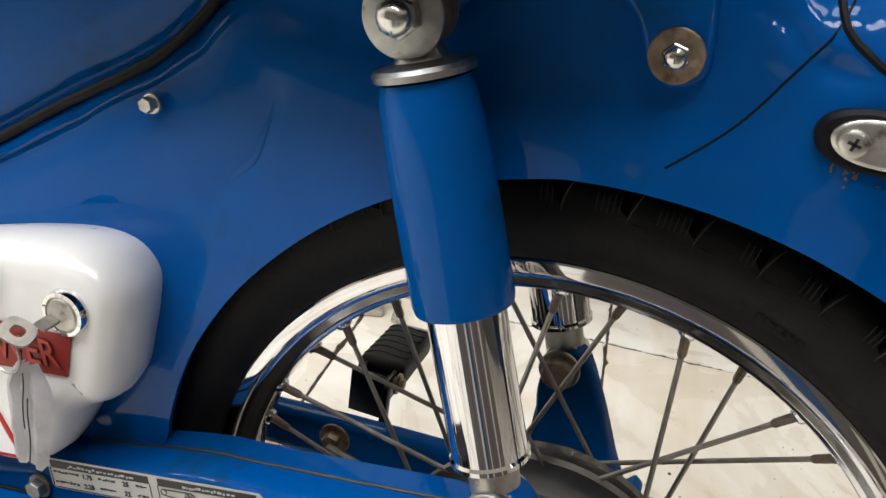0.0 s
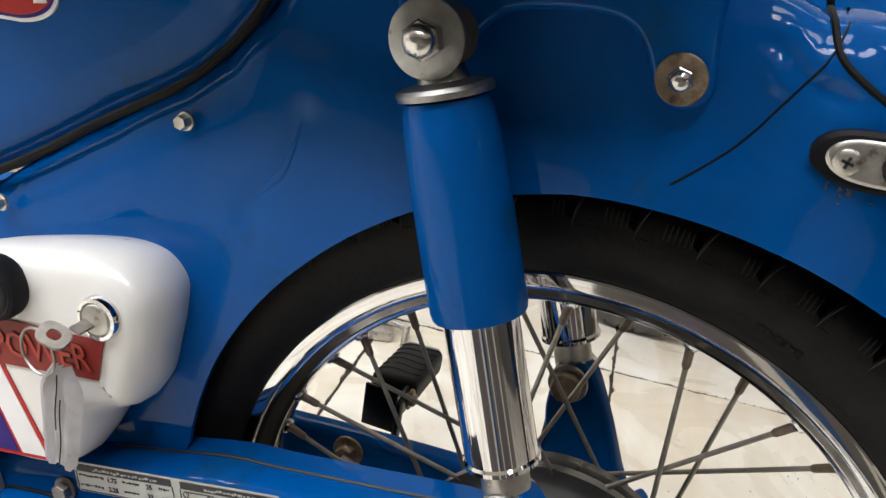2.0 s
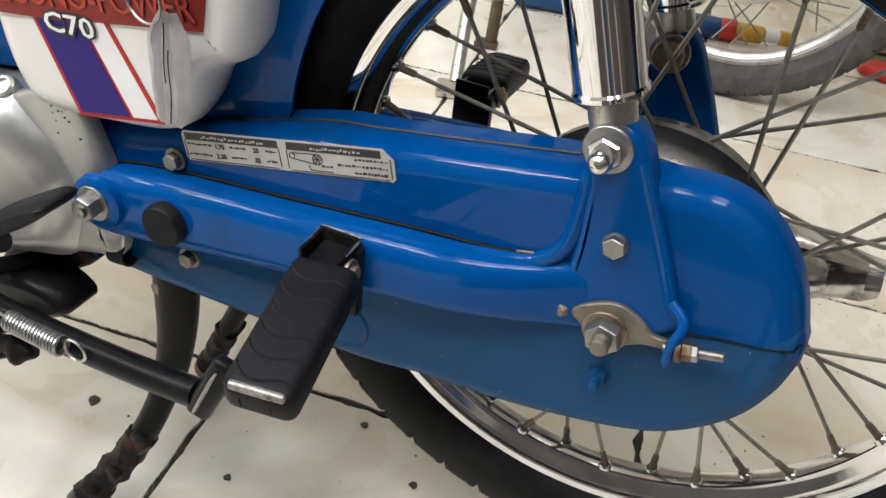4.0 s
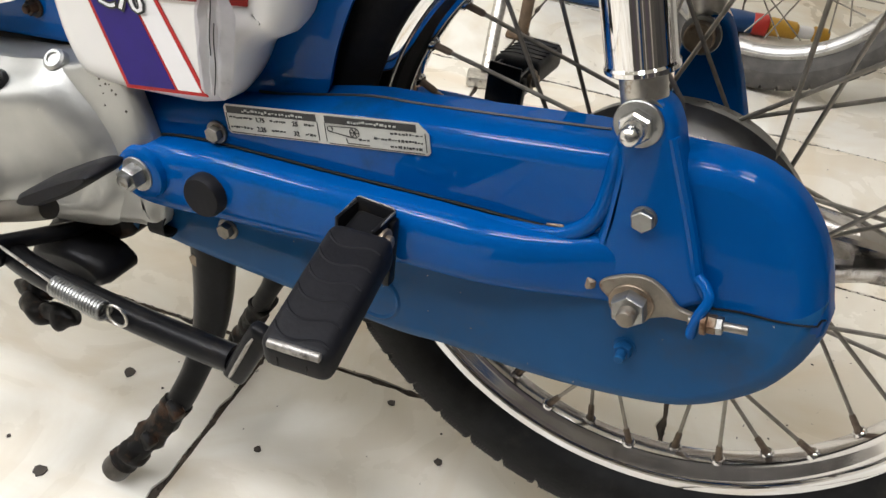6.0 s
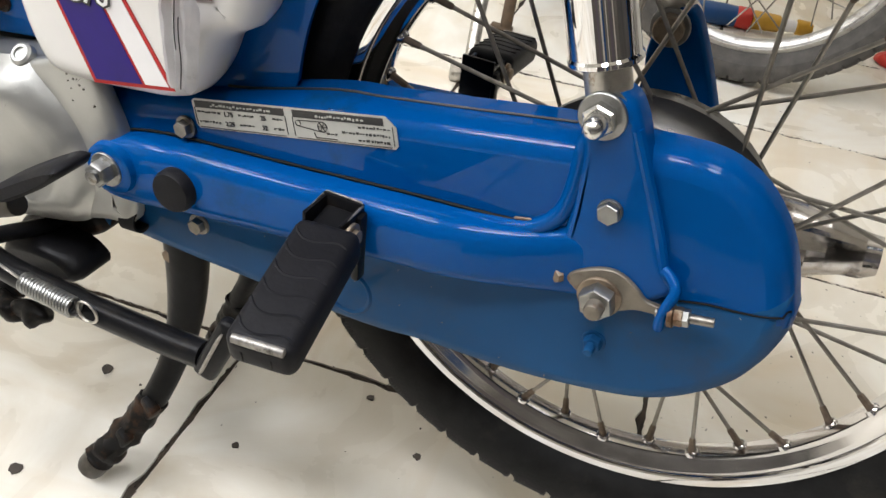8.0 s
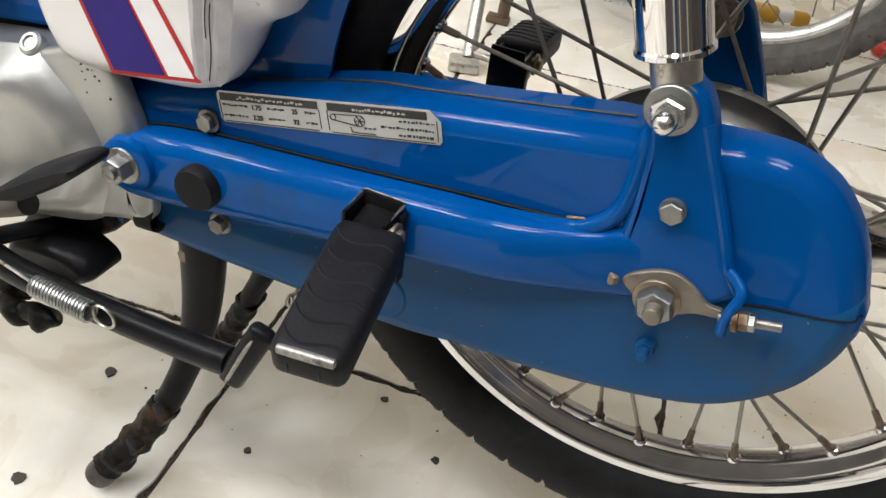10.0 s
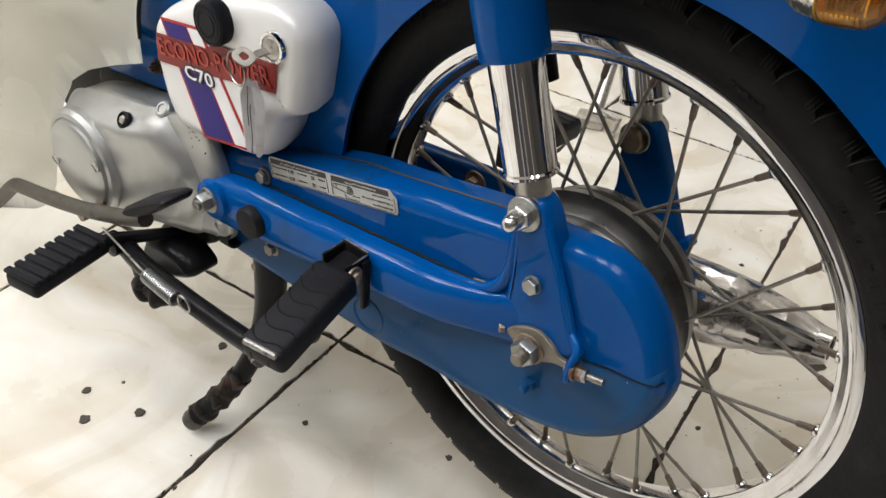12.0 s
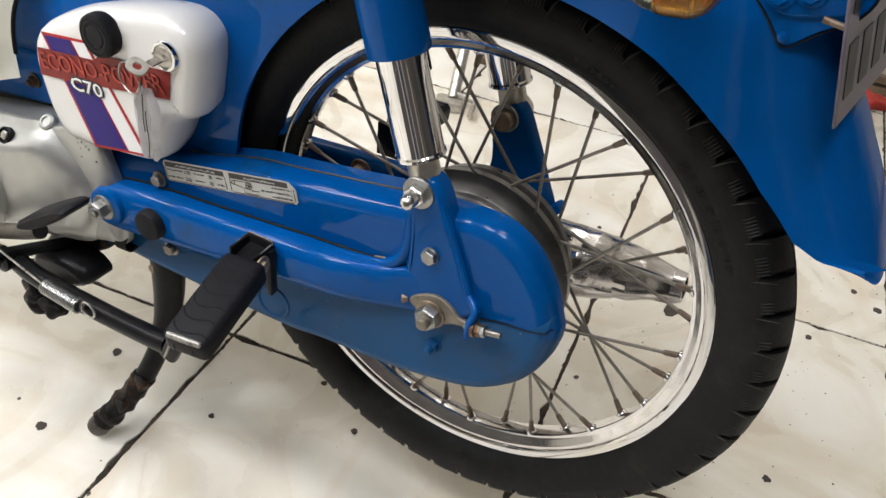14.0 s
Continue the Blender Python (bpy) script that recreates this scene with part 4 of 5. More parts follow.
# ---- instruction label on the chain case ----
def tilted(x, z, y):
    """A place on the label, x along it and z up from its middle."""
    a = radians(12.5)
    return (-.2305 + x * math.cos(a) - z * math.sin(a), y, .4380 + x * math.sin(a) + z * math.cos(a))


def strip(x0, x1, z0, z1, y):
    q = [tilted(x0, z0, y), tilted(x1, z0, y), tilted(x1, z1, y), tilted(x0, z1, y)]
    return patch([(p[0], p[2]) for p in q], y)


LF = -.0921


def plate_outline(x0, x1, z0, z1, q, cut=0.0):
    """A strip with clipped corners; cut: a peeled corner at its upper end."""
    p = [(x0 + q, z0), (x1 - q, z0), (x1, z0 + q), (x1, z1 - q - cut), (x1 - q - cut, z1), (x0 + q, z1), (x0, z1 - q), (x0, z0 + q)]
    return [(tilted(x, z, 0)[0], tilted(x, z, 0)[2]) for x, z in p]


note = part("instruction_label", patch(plate_outline(-.0825, .0825, -.0112, .0112, .0022, .0050), LF), FOILLABEL, case, "silver instruction label with black print")
for x0, x1 in ((-.0812, -.0028), (.0028, .0800)):
    for q in (strip(x0 + .002, x1 - .002, -.0104, -.0100, LF - .0004), strip(x0, x0 + .0004, -.0090, .0045, LF - .0004), strip(x1 - .0004, x1, -.0090, .0045, LF - .0004)):
        part("printed_line", q, INK, note)
for x0, x1 in ((-.0800, -.0035), (.0035, .0735)):
    part("printed_header", strip(x0, x1, .0046, .0098, LF - .0004), INK, note, "black header strip")
random.seed(4)
for x0, x1 in ((-.066, -.016), (.022, .058)):
    x = x0
    while x < x1:
        w = random.uniform(.0010, .0032)
        z = .0070 + random.uniform(-.0006, .0006)
        part("header_mark", strip(x, x + w, z - random.uniform(.0003, .0007), z + random.uniform(.0003, .0010), LF - .0008), FOILLABEL, note)
        x += w + random.uniform(.0006, .0016)
for x0, x1, z in ((-.0790, -.0585, .0014), (-.0430, -.0290, .0014), (-.0140, -.0050, .0014), (-.0790, -.0585, -.0058), (-.0430, -.0290, -.0058), (-.0140, -.0050, -.0058),
                  (.0540, .0780, .0022), (.0410, .0780, -.0026), (.0530, .0780, -.0072), (.0290, .0370, -.0050)):
    x = x0
    while x < x1 - .001:
        w = random.uniform(.0007, .0026)
        part("printed_mark", strip(x, min(x + w, x1), z - random.uniform(.0002, .0010), z + random.uniform(.0001, .0009), LF - .0004), INK, note)
        x += w + random.uniform(.0005, .0013)
for txt, x, z in (("1.75", -.0515, .0012), ("25", -.0215, .0012), ("2.25", -.0515, -.0060), ("32", -.0215, -.0060)):
    lettering("printed_number", txt, Vector(tilted(x, z, LF - .0006)), .0048, 12.5, INK, note, .0001)
for x, z, r in ((.0070, .0006, .0020), (.0262, -.0006, .0036)):
    ring = [Vector(tilted(x + r * math.cos(t), z + r * math.sin(t), LF - .0004)) for t in (2 * math.pi * k / 24 for k in range(24))]
    part("printed_wheel", tube(bmesh.new(), ring, .00030, 4, loop=True), INK, note)
for k in range(3):
    a = math.pi * k / 3
    part("printed_wheel", tube(bmesh.new(), [Vector(tilted(.0262 + d * .0034 * math.cos(a), -.0006 + d * .0034 * math.sin(a), LF - .0004)) for d in (-1, 1)], .00030, 4), INK, note)
for a, b in (((.0070, .0026), (.0262, .0030)), ((.0070, -.0014), (.0250, -.0042)), ((.0190, -.0052), (.0200, -.0086)), ((.0200, -.0086), (.0370, -.0086))):
    part("printed_chain", tube(bmesh.new(), [Vector(tilted(*a, LF - .0004)), Vector(tilted(*b, LF - .0004))], .00028, 4), INK, note)

# ---- engine ----
ENG = [(-0.664, 0.315), (-0.656, 0.353), (-0.634, 0.381), (-0.597, 0.397), (-0.552, 0.407), (-0.500, 0.415), (-0.450, 0.425), (-0.415, 0.440), (-0.394, 0.436), (-0.384, 0.418), (-0.372, 0.385), (-0.368, 0.350), (-0.370, 0.309), (-0.398, 0.300), (-0.447, 0.285), (-0.500, 0.271), (-0.552, 0.257), (-0.602, 0.251), (-0.647, 0.273)]
eng = spline(ENG, 5, True)
core = [Vector((min(p[0], -.412), p[1])) for p in eng]
core = [p for k, p in enumerate(core) if (p - core[k - 1]).length > .0004]
engine = part("engine", shell(bmesh.new(), core, [(0, -.03), (0, -.080), (0, -.0945)]), ALLOY, bike, "silver cast-alloy engine side case", sharp=60)
part("rear_cover", shell(bmesh.new(), eng, [(0, -.0930), (0, -.1010), (.0012, -.1040), (.004, -.1060), (.010, -.1072), (.018, -.1075)]), ALLOY, engine, sharp=60)
part("open_sleeve", lathe(bmesh.new(), [(.0100, 0), (.0104, .016), (.0086, .016), (.0080, .004), (.0003, .003)], (-.383, -.0975, .3055), (1, 0, .12), 20), GREASE_SHADE, engine, "dark open sleeve")
RAISED = [(-.663, .315), (-.655, .352), (-.633, .380), (-.597, .394), (-.547, .404), (-.501, .412), (-.470, .4195), (-.450, .4185), (-.432, .405), (-.416, .388), (-.406, .369), (-.402, .346), (-.407, .318), (-.428, .291), (-.500, .271), (-.552, .257), (-.602, .251), (-.647, .273)]


def front(q):
    """The raised case's face, further back towards its rear end."""
    return .0150 * min(1, max(0, (q[0] + .500) / .090))


part("raised_case", shell(bmesh.new(), spline(RAISED, 5, True), [(-.004, -.103), (-.001, -.1070), (.0015, -.1090), (.004, lambda q: -.1125), (.014, lambda q: -.1285 + front(q) * .8), (.017, lambda q: -.1315 + front(q)), (.021, lambda q: -.1335 + front(q)), (.027, lambda q: -.1342 + front(q))]), ALLOY, engine, sharp=70)
MAG = (-.5780, -.1340, .3265)
part("magneto_cover", lathe(bmesh.new(), [(.0640, -.004), (.0630, .003), (.0590, .0080), (.0545, .0094), (.0530, .0080), (.0515, .0080), (.0508, .0125), (.0460, .0150), (.0003, .0156)], MAG, (0, -1, 0), 64), ALLOY, engine, "round alloy magneto cover", sharp=30)
for x, z in ((-.5330, .3440), (-.6200, .3160)):
    part("engine_screw", lathe(bmesh.new(), [(.0062, 0), (.0062, .0012), (.0050, .0020), (.0003, .0021)], (x, -.1492, z), (0, -1, 0), 16), STEEL, engine)
    part("screw_slot", box(bmesh.new(), pose(x, -.1514, z, 0, 35, 0), (.0095, .0008, .0016)), INK, engine)
# shallow black disc; the hole's shade is painted, not sunk
part("bolt_recess", lathe(bmesh.new(), [(.0092, -.004), (.0092, .0012), (.0080, .0018), (.0076, .0004), (.0003, .0002)], (-.5050, -.1235, .4040), (0, -.85, .5), 24), BLACK, engine, "black disc for the shaded recess round a bolt")
part("recess_bolt", bolt(bmesh.new(), (-.5050, -.1238, .4042), .0048, .0022, axis=(0, -.85, .5)), STEEL, engine)
part("case_lug", lathe(bmesh.new(), [(.0095, 0), (.0090, .0060), (.0070, .0078), (.0050, .0078), (.0046, .0062), (.0003, .0060)], (-.462, -.0990, .4225), (0, -.7, .7), 24), ALLOY, engine)
part("frame_lug", box(bmesh.new(), pose(-.545, -.060, .440, 0, -8, 0), (.15, .02, .055), .006, 2), BLUE, bike, "blue engine hanger", sharp=50)
# block and cylinder are near black: the cavity's shade is in their colour
part("engine_block", box(bmesh.new(), pose(-.52, .016, .375, 0, -6, 0), (.26, .17, .09), .02, 3), GREASE_SHADE, bike, "engine block, blackened as the shaded cavity", sharp=50)
part("cylinder", box(bmesh.new(), pose(-.65, .0, .355, 0, 0, 0), (.22, .13, .11), .015, 2), GREASE_SHADE, bike, "engine cylinder, blackened as the shaded cavity", sharp=50)
part("stud_nut", bolt(bmesh.new(), (-.510, -.071, .446), .0058, .006, washer=.0085, thread=.003), GRUBBY, engine)
random.seed(12)
bm = bmesh.new()
for k in range(9):
    x, z = random.uniform(-.415, -.388), random.uniform(.405, .428)
    tube(bm, [(x, -.1070, z), (x, -.1079, z)], random.uniform(.0005, .0011), 7)
tagged(part("oil_specks", bm, GRIME, engine), kind="stuff")

# gear pedal
ped = part("gear_pedal", tube(bmesh.new(), spline([(-.90, -.166, .090), (-.80, -.166, .171), (-.7663, -.166, .1985), (-.722, -.166, .2370), (-.707, -.166, .2480), (-.690, -.166, .2535), (-.607, -.166, .2735), (-.5242, -.166, .2985), (-.4542, -.166, .3255), (-.420, -.166, .341)], 5), .0088, 12), PEDAL, bike, "brown worn gear pedal with rubber pad")
part("pedal_pad", shell(bmesh.new(), spline([(-.428, .3490), (-.4315, .3555), (-.4152, .3680), (-.3812, .3895), (-.362, .4000), (-.354, .4000), (-.356, .3940), (-.3642, .3865), (-.3808, .3740), (-.402, .3600), (-.415, .3525)], 4, True), [(.003, -.148), (0, -.152), (0, -.180), (.003, -.185)]), RUBBER, ped, "black rubber pad", sharp=50)
part("pedal_shaft", tube(bmesh.new(), [(-.545, -.10, .285), (-.545, -.172, .285)], .007, 12), RUSTY, ped)

# rider's footrest
fr = part("footrest", tube(bmesh.new(), [(-.475, .05, .262), (-.475, -.10, .262), (-.495, -.165, .276), (-.492, -.262, .278)], .0075, 10), BLACK, bike, "rider's footrest with black grooved rubber")
m0 = pose(-.4960, -.2280, .2785, 0, 0, 11)
part("foot_rubber", box(bmesh.new(), m0, (.045, .100, .020), .006, 3), RUBBER, fr, "black grooved foot rubber", sharp=50)
for k in range(8):
    part("rubber_rib", box(bmesh.new(), m0 @ pose(0, -.0445 + .0127 * k, .0100), (.046, .0088, .005), .0015, 1), RUBBER, fr)
mount = part("footrest_mount", shell(bmesh.new(), spline([(-.516, .250), (-.481, .268), (-.462, .286), (-.440, .290), (-.4290, .271), (-.4330, .2577), (-.454, .2443), (-.4716, .2309), (-.491, .2112), (-.514, .2014), (-.537, .205), (-.534, .232)], 2, True), [(0, -.020), (0, -.076), (.002, -.082), (.006, -.085)]), GRUBBY, bike, "black greasy footrest mount", sharp=50)
part("mount_block", shell(bmesh.new(), spline([(-.506, .248), (-.4864, .2550), (-.4672, .2580), (-.4430, .2575), (-.4255, .2480), (-.4225, .2400), (-.4290, .2300), (-.4581, .2156), (-.500, .1960), (-.518, .2150)], 2, True), [(0, -.084), (0, -.112), (.003, -.121), (.008, -.125)]), BLACK, mount, sharp=50)
for x, y, z, q in ((-.455, -.148, .206, .014), (-.484, -.146, .200, .015), (-.508, -.128, .200, .014)):
    bm = bmesh.new()
    bmesh.ops.create_icosphere(bm, subdivisions=3, radius=q, matrix=Matrix.Translation((x, y, z)) @ Matrix.Diagonal((1.5, .8, .75, 1)))
    for v in bm.verts:
        v.co += (v.co - Vector((x, y, z))) * .45 * noise.noise(v.co * 70)
    part("greasy_lump", bm, GRUBBY, mount, sharp=50)

# side stand, folded back
sst = part("side_stand", tube(bmesh.new(), spline([(-.505, -.150, .262), (-.455, -.160, .262), (-.38, -.164, .264), (-.30, -.166, .268), (-.254, -.167, .272)], 5), .0112, 14), BLACK, bike, "black side stand folded up along the machine")
part("stand_tip", box(bmesh.new(), pose(-.2385, -.1700, .2880, 0, 25, 8), (.0190, .0130, .0640), .0055, 4), BLACK, sst, "black stand tip with worn edges", sharp=50)
part("tip_edge", tube(bmesh.new(), [(-.2520, -.1772, .262), (-.2490, -.1778, .268), (-.2330, -.1782, .304), (-.2290, -.1775, .312)], [.0008, .0016, .0016, .0008], 8), WORN, sst, "worn bright edge")
coil = []
for i in range(17 * 10 + 1):
    a = 2 * math.pi * i / 10
    u = i / 170
    c = Vector((-.416 + .052 * u, -.178 - .002 * u, .277 - .001 * u))
    coil.append(c + Vector((.0, .0070 * math.cos(a), .0070 * math.sin(a))))
part("spring", tube(bmesh.new(), coil, .0016, 6), DULLZINC, sst, "dull steel coil spring")
part("spring_hook", tube(bmesh.new(), [Vector((-.354 + .0095 * math.cos(t), -.178, .275 + .0095 * math.sin(t))) for t in (2 * math.pi * i / 18 for i in range(18))], .0012, 6, loop=True), STEEL, sst)
part("spring_wire", tube(bmesh.new(), [(-.50, -.172, .292), (-.416, -.178, .278)], .0012, 6), STEEL, sst)
part("stand_pivot", lathe(bmesh.new(), [(.014, 0), (.014, .012), (.009, .014)], (-.498, -.158, .268), (0, -1, 0), 16), BLACK, sst)

# centre stand
cst = part("centre_stand", tube(bmesh.new(), [(-.355, -.075, .270), (-.355, .075, .270)], .012, 14), BLACK, bike, "black tubular centre stand, lowered")
for s in (-1, 1):
    leg = spline([(-.354, -.062, .290), (-.355, -.066, .22), (-.359, -.078, .165), (-.373, -.098, .110), (-.395, -.118, .066), (-.422, -.139, .024)] if s < 0 else
                 [(-.350, .050, .290), (-.354, .047, .22), (-.366, .045, .165), (-.386, .048, .120), (-.410, .056, .070), (-.432, .064, .024)], 6)
    part("stand_leg", tube(bmesh.new(), leg, [(.0125 if s < 0 else .0105) + .0085 * max(0, 1 - q / 15) for q in range(len(leg))], 18), BLACK, cst)
    bm = tube(bmesh.new(), spline([leg[19], leg[24], leg[29]], 14), [(.0140 if s < 0 else .0118) + .0010 * math.sin(q * .9) for q in range(29)], 20)
    for v in bm.verts:
        v.co += Vector((noise.noise(v.co * 120), noise.noise(v.co * 120 + Vector((9, 0, 0))), noise.noise(v.co * 120 + Vector((0, 9, 0))))) * .0022 + Vector((noise.noise(v.co * 55), noise.noise(v.co * 55 + Vector((4, 0, 0))), noise.noise(v.co * 55 + Vector((0, 4, 0))))) * .0034
    for q, w in ((20, .024), (25, .020)):
        box(bm, Matrix.Translation(leg[q] + Vector((.006, s * .006, .006))) @ pose(0, 0, 0, 0, 32, s * 20), (w * .8, .012, .022), .003, 2)
    part("stand_foot", bm, GRUBBY, cst, "grimy rusty stand foot")
    part("foot_cap", lathe(bmesh.new(), [(.0140, -.010), (.0142, .002), (.0128, .0065), (.0080, .0085), (.0003, .0088)], leg[-1] + Vector((-.0035, s * .0028, -.004)), leg[-1] - leg[-4], 20), CAPSTEEL, cst, "dark worn foot cap")
part("stand_bolt", bolt(bmesh.new(), (-.360, -.072, .264), .0065, .008, washer=.010), RUSTY, cst)
part("stand_spring", tube(bmesh.new(), [Vector((-.30 + .05 * i / 80, -.02 + .006 * math.cos(i * .8), .20 + .05 * i / 80 + .006 * math.sin(i * .8))) for i in range(81)], .0015, 5), STEEL, cst)

# exhaust on the far side
ex0, ex1 = Vector((-.55, .135, .255)), Vector((.175, .143, .345))
exd = (ex1 - ex0).normalized()
exl = (ex1 - ex0).length
bm = bmesh.new()
prof = [(.014, 0), (.016, .10), (.030, .20), (.039, .30), (.041, .45), (.041, exl - .16), (.038, exl - .11), (.030, exl - .055), (.019, exl - .012), (.016, exl), (.012, exl), (.012, exl - .03)]
fine = []
for (r0, h0), (r1, h1) in zip(prof, prof[1:]):
    n = max(1, int(abs(h1 - h0) / .012))
    fine += [(r0 + (r1 - r0) * i / n, h0 + (h1 - h0) * i / n) for i in range(n)]
lathe(bm, fine + [prof[-1]], ex0, exd, 40)
for v in bm.verts:
    q = (v.co - ex0).dot(exd)
    if q < exl - .01:
        rad = v.co - (ex0 + exd * q)
        v.co += rad.normalized() * (.0034 * noise.noise(v.co * 34) + .0026 * noise.noise(v.co * 75))
exhaust = part("exhaust", bm, FOIL, bike, "crinkled film-wrapped chrome exhaust", sharp=9)

# leg shield, wrapped over the frame tunnel and flaring forwards
bm = bmesh.new()
rows = []
SIDE = [(0, .456), (.039, .443), (.089, .421), (.134, .390), (.158, .349), (.175, .29), (.19, .23), (.22, .185), (.30, .165), (.50, .16)]
FLARE = [(.38, -.035), (.50, .020), (.515, .019), (.56, 0), (.90, -.143)]
for i in range(41):
    d = .50 * (i / 40) ** 1.3
    w = .089 + .30 * d + .25 * d * d
    zb, zt = table(SIDE, d), .566 + .20 * d
    row = []
    for j in range(49):
        t = math.pi * j / 48
        h = abs(math.sin(t)) ** .62
        y = -w * math.copysign(abs(math.cos(t)) ** .38, math.cos(t))
        lean = .016 * h ** 3
        z = zb + (zt - zb) * h
        y *= 1 + table(FLARE, max(.38, z)) / w * min(1, d / .09)
        row.append(bm.verts.new((-.509 + lean * (1 - min(1, d / .3)) - d, y, z)))
    rows.append(row)
bridge(bm, rows, closed=False)
bmesh.ops.solidify(bm, geom=bm.faces[:], thickness=.0035)
shield = part("leg_shield", bm, SHIELD, bike, "cream plastic leg shield", sharp=60)
# black tube for the rolled edge together with its thin shadow
part("edge_trim", tube(bmesh.new(), [(-.5085 + .016 * h ** 3, y, .456 + .110 * h) for y, h in ((-.089 * math.copysign(abs(math.cos(t)) ** .38, math.cos(t)), abs(math.sin(t)) ** .62) for t in (math.pi * j / 60 for j in range(2, 59)))], .0022, 8), STRIP_SHADE, shield, "edge trim with its thin shadow painted in")
part("shield_hole", lathe(bmesh.new(), [(.0235, -.002), (.0240, .006), (.0215, .0095), (.0003, .0100)], (-.6285, -.1335, .536), (.25, -.85, .46), 28), RUBBER, shield, "black rubber plug")
part("chip", box(bmesh.new(), pose(-.546, -.1090, .522, 0, -20, 26), (.012, .0022, .005), .001, 1), GREASE_SHADE, shield)

# rear flasher
base = part("flasher", shell(bmesh.new(), [Vector((.1000 + .027 * math.copysign(abs(math.cos(t)) ** .8, math.cos(t)), .7315 + .0135 * math.sin(t))) for t in (2 * math.pi * i / 32 for i in range(32))], [(0, -.058), (0, -.0635), (.002, -.0655)]), RUBBER, bike, "amber rear flasher with pitted chrome body")
part("base_plate", shell(bmesh.new(), [Vector((.1015 + .0220 * math.copysign(abs(math.cos(t)) ** .8, math.cos(t)), .7318 + .0100 * math.sin(t))) for t in (2 * math.pi * i / 32 for i in range(32))], [(0, -.063), (0, -.0672), (.0014, -.0682)]), STEEL, base)
part("cross_screw", lathe(bmesh.new(), [(.0060, 0), (.0058, .0018), (.0042, .0028), (.0003, .0031)], (.0885, -.0680, .7308), (0, -1, 0), 20), STEEL, base)
for rr in (0, 90):
    part("screw_slot", box(bmesh.new(), pose(.0885, -.0709, .7308, 0, rr + 15, 0), (.0056, .0009, .0014)), INK, base)
random.seed(31)
bm = bmesh.new()
for n in range(16):
    x, z = .092 + random.gauss(0, .0045), .7150 + random.gauss(0, .0024)
    box(bm, pose(x, side_y(x, z) - .0001, z, 0, random.uniform(0, 180), 0), (random.uniform(.0006, .0022), .0006, random.uniform(.0004, .0012)))
tagged(part("rust_specks", bm, RUSTED, base, "brown rust specks"), kind="stuff")
part("stem", lathe(bmesh.new(), [(.0082, 0), (.0076, .03), (.0076, .045)], (.110, -.068, .7325), (.35, -1, .15), 20), RUBBER, base)
FL = Vector((.1315, -.1180, .7465))
FAX = Vector((1, -.10, -.02)).normalized()


def squircle(bm, profile, o, d, seg=40, power=.62):
    d = Vector(d).normalized()
    up = (Vector((0, 0, 1)) - d * d.z).normalized()
    s = d.cross(up)
    rings = []
    for r, q, h in profile:
        ring = []
        for i in range(seg):
            t = 2 * math.pi * i / seg
            c, w = math.cos(t), math.sin(t)
            ring.append(bm.verts.new(o + d * h + s * (r * math.copysign(abs(c) ** power, c)) + up * (q * math.copysign(abs(w) ** power, w))))
        rings.append(ring)
    bridge(bm, rings)
    bm.faces.new(rings[0]), bm.faces.new(rings[-1])
    return bm


part("flasher_body", squircle(bmesh.new(), [(.006, .008, -.0175), (.016, .019, -.0160), (.0225, .0255, -.0105), (.0250, .0288, -.002), (.0255, .0292, .0075)], FL, FAX), OLDCHROME, base, "pitted chrome body")
lens = [(.0258, .0296, .0077)]
for q in range(21):
    h = .0082 + .00112 * q
    f = 1 - .13 * (h / .031) ** 3
    lens.append((.0254 * f + (.0007 if q % 2 else 0), .0292 * f + (.0007 if q % 2 else 0), h))
lens += [(.0190, .0222, .0350), (.014, .017, .0372), (.005, .007, .0388)]
inner = [(r - .0026, q - .0026, h - (.0022 if h > .03 else 0)) for r, q, h in lens if h < .0080 or h > .026]
bm = bmesh.new()
squircle(bm, lens + inner[::-1], FL, FAX)
part("lens", bm, AMBER, base, "amber lens with fine ribs", sharp=25)
part("bulb", squircle(bmesh.new(), [(.003, .003, .008), (.006, .006, .012), (.008, .008, .019), (.006, .006, .025), (.001, .001, .028)], FL, FAX, 20, 1.0), WHITE, base)
part("reflector", squircle(bmesh.new(), [(.0250, .0288, .0072), (.0225, .0260, .0086), (.004, .004, .0084)], FL, FAX), CHROME, base)
# tail bracket and number plate
bm = bmesh.new()
tb = spline([(.160, .731), (.178, .719), (.191, .707), (.2015, .6942), (.2085, .6948), (.2234, .7075), (.240, .720), (.246, .740), (.225, .762), (.190, .770), (.159, .766), (.154, .748)], 5, True)
tail = part("tail_bracket", shell(bm, tb, [(0, -.030), (0, -.058), (.0015, -.0605)]), BLUE, bike, "blue tail-lamp bracket")
part("bracket_gasket", tube(bmesh.new(), [(p.x, -.0585, p.y) for p in inset(tb, -.0004)], .0008, 6, loop=True), RUBBER, tail)
part("mount_plate", shell(bmesh.new(), spline([(.1945, .7386), (.2119, .7430), (.232, .7480), (.240, .740), (.236, .7240), (.2207, .7176), (.2006, .7130), (.1925, .7160), (.1872, .7240), (.1880, .7325)], 4, True), [(0, -.059), (0, -.0622), (.0010, -.0632)]), BLUE, tail, sharp=50)
for x, z in ((.1935, .7250), (.2110, .7302)):
    part("bracket_bolt", bolt(bmesh.new(), (x, -.0632, z), .0058, .0042, washer=.0092, dome=False), BLUE, tail)
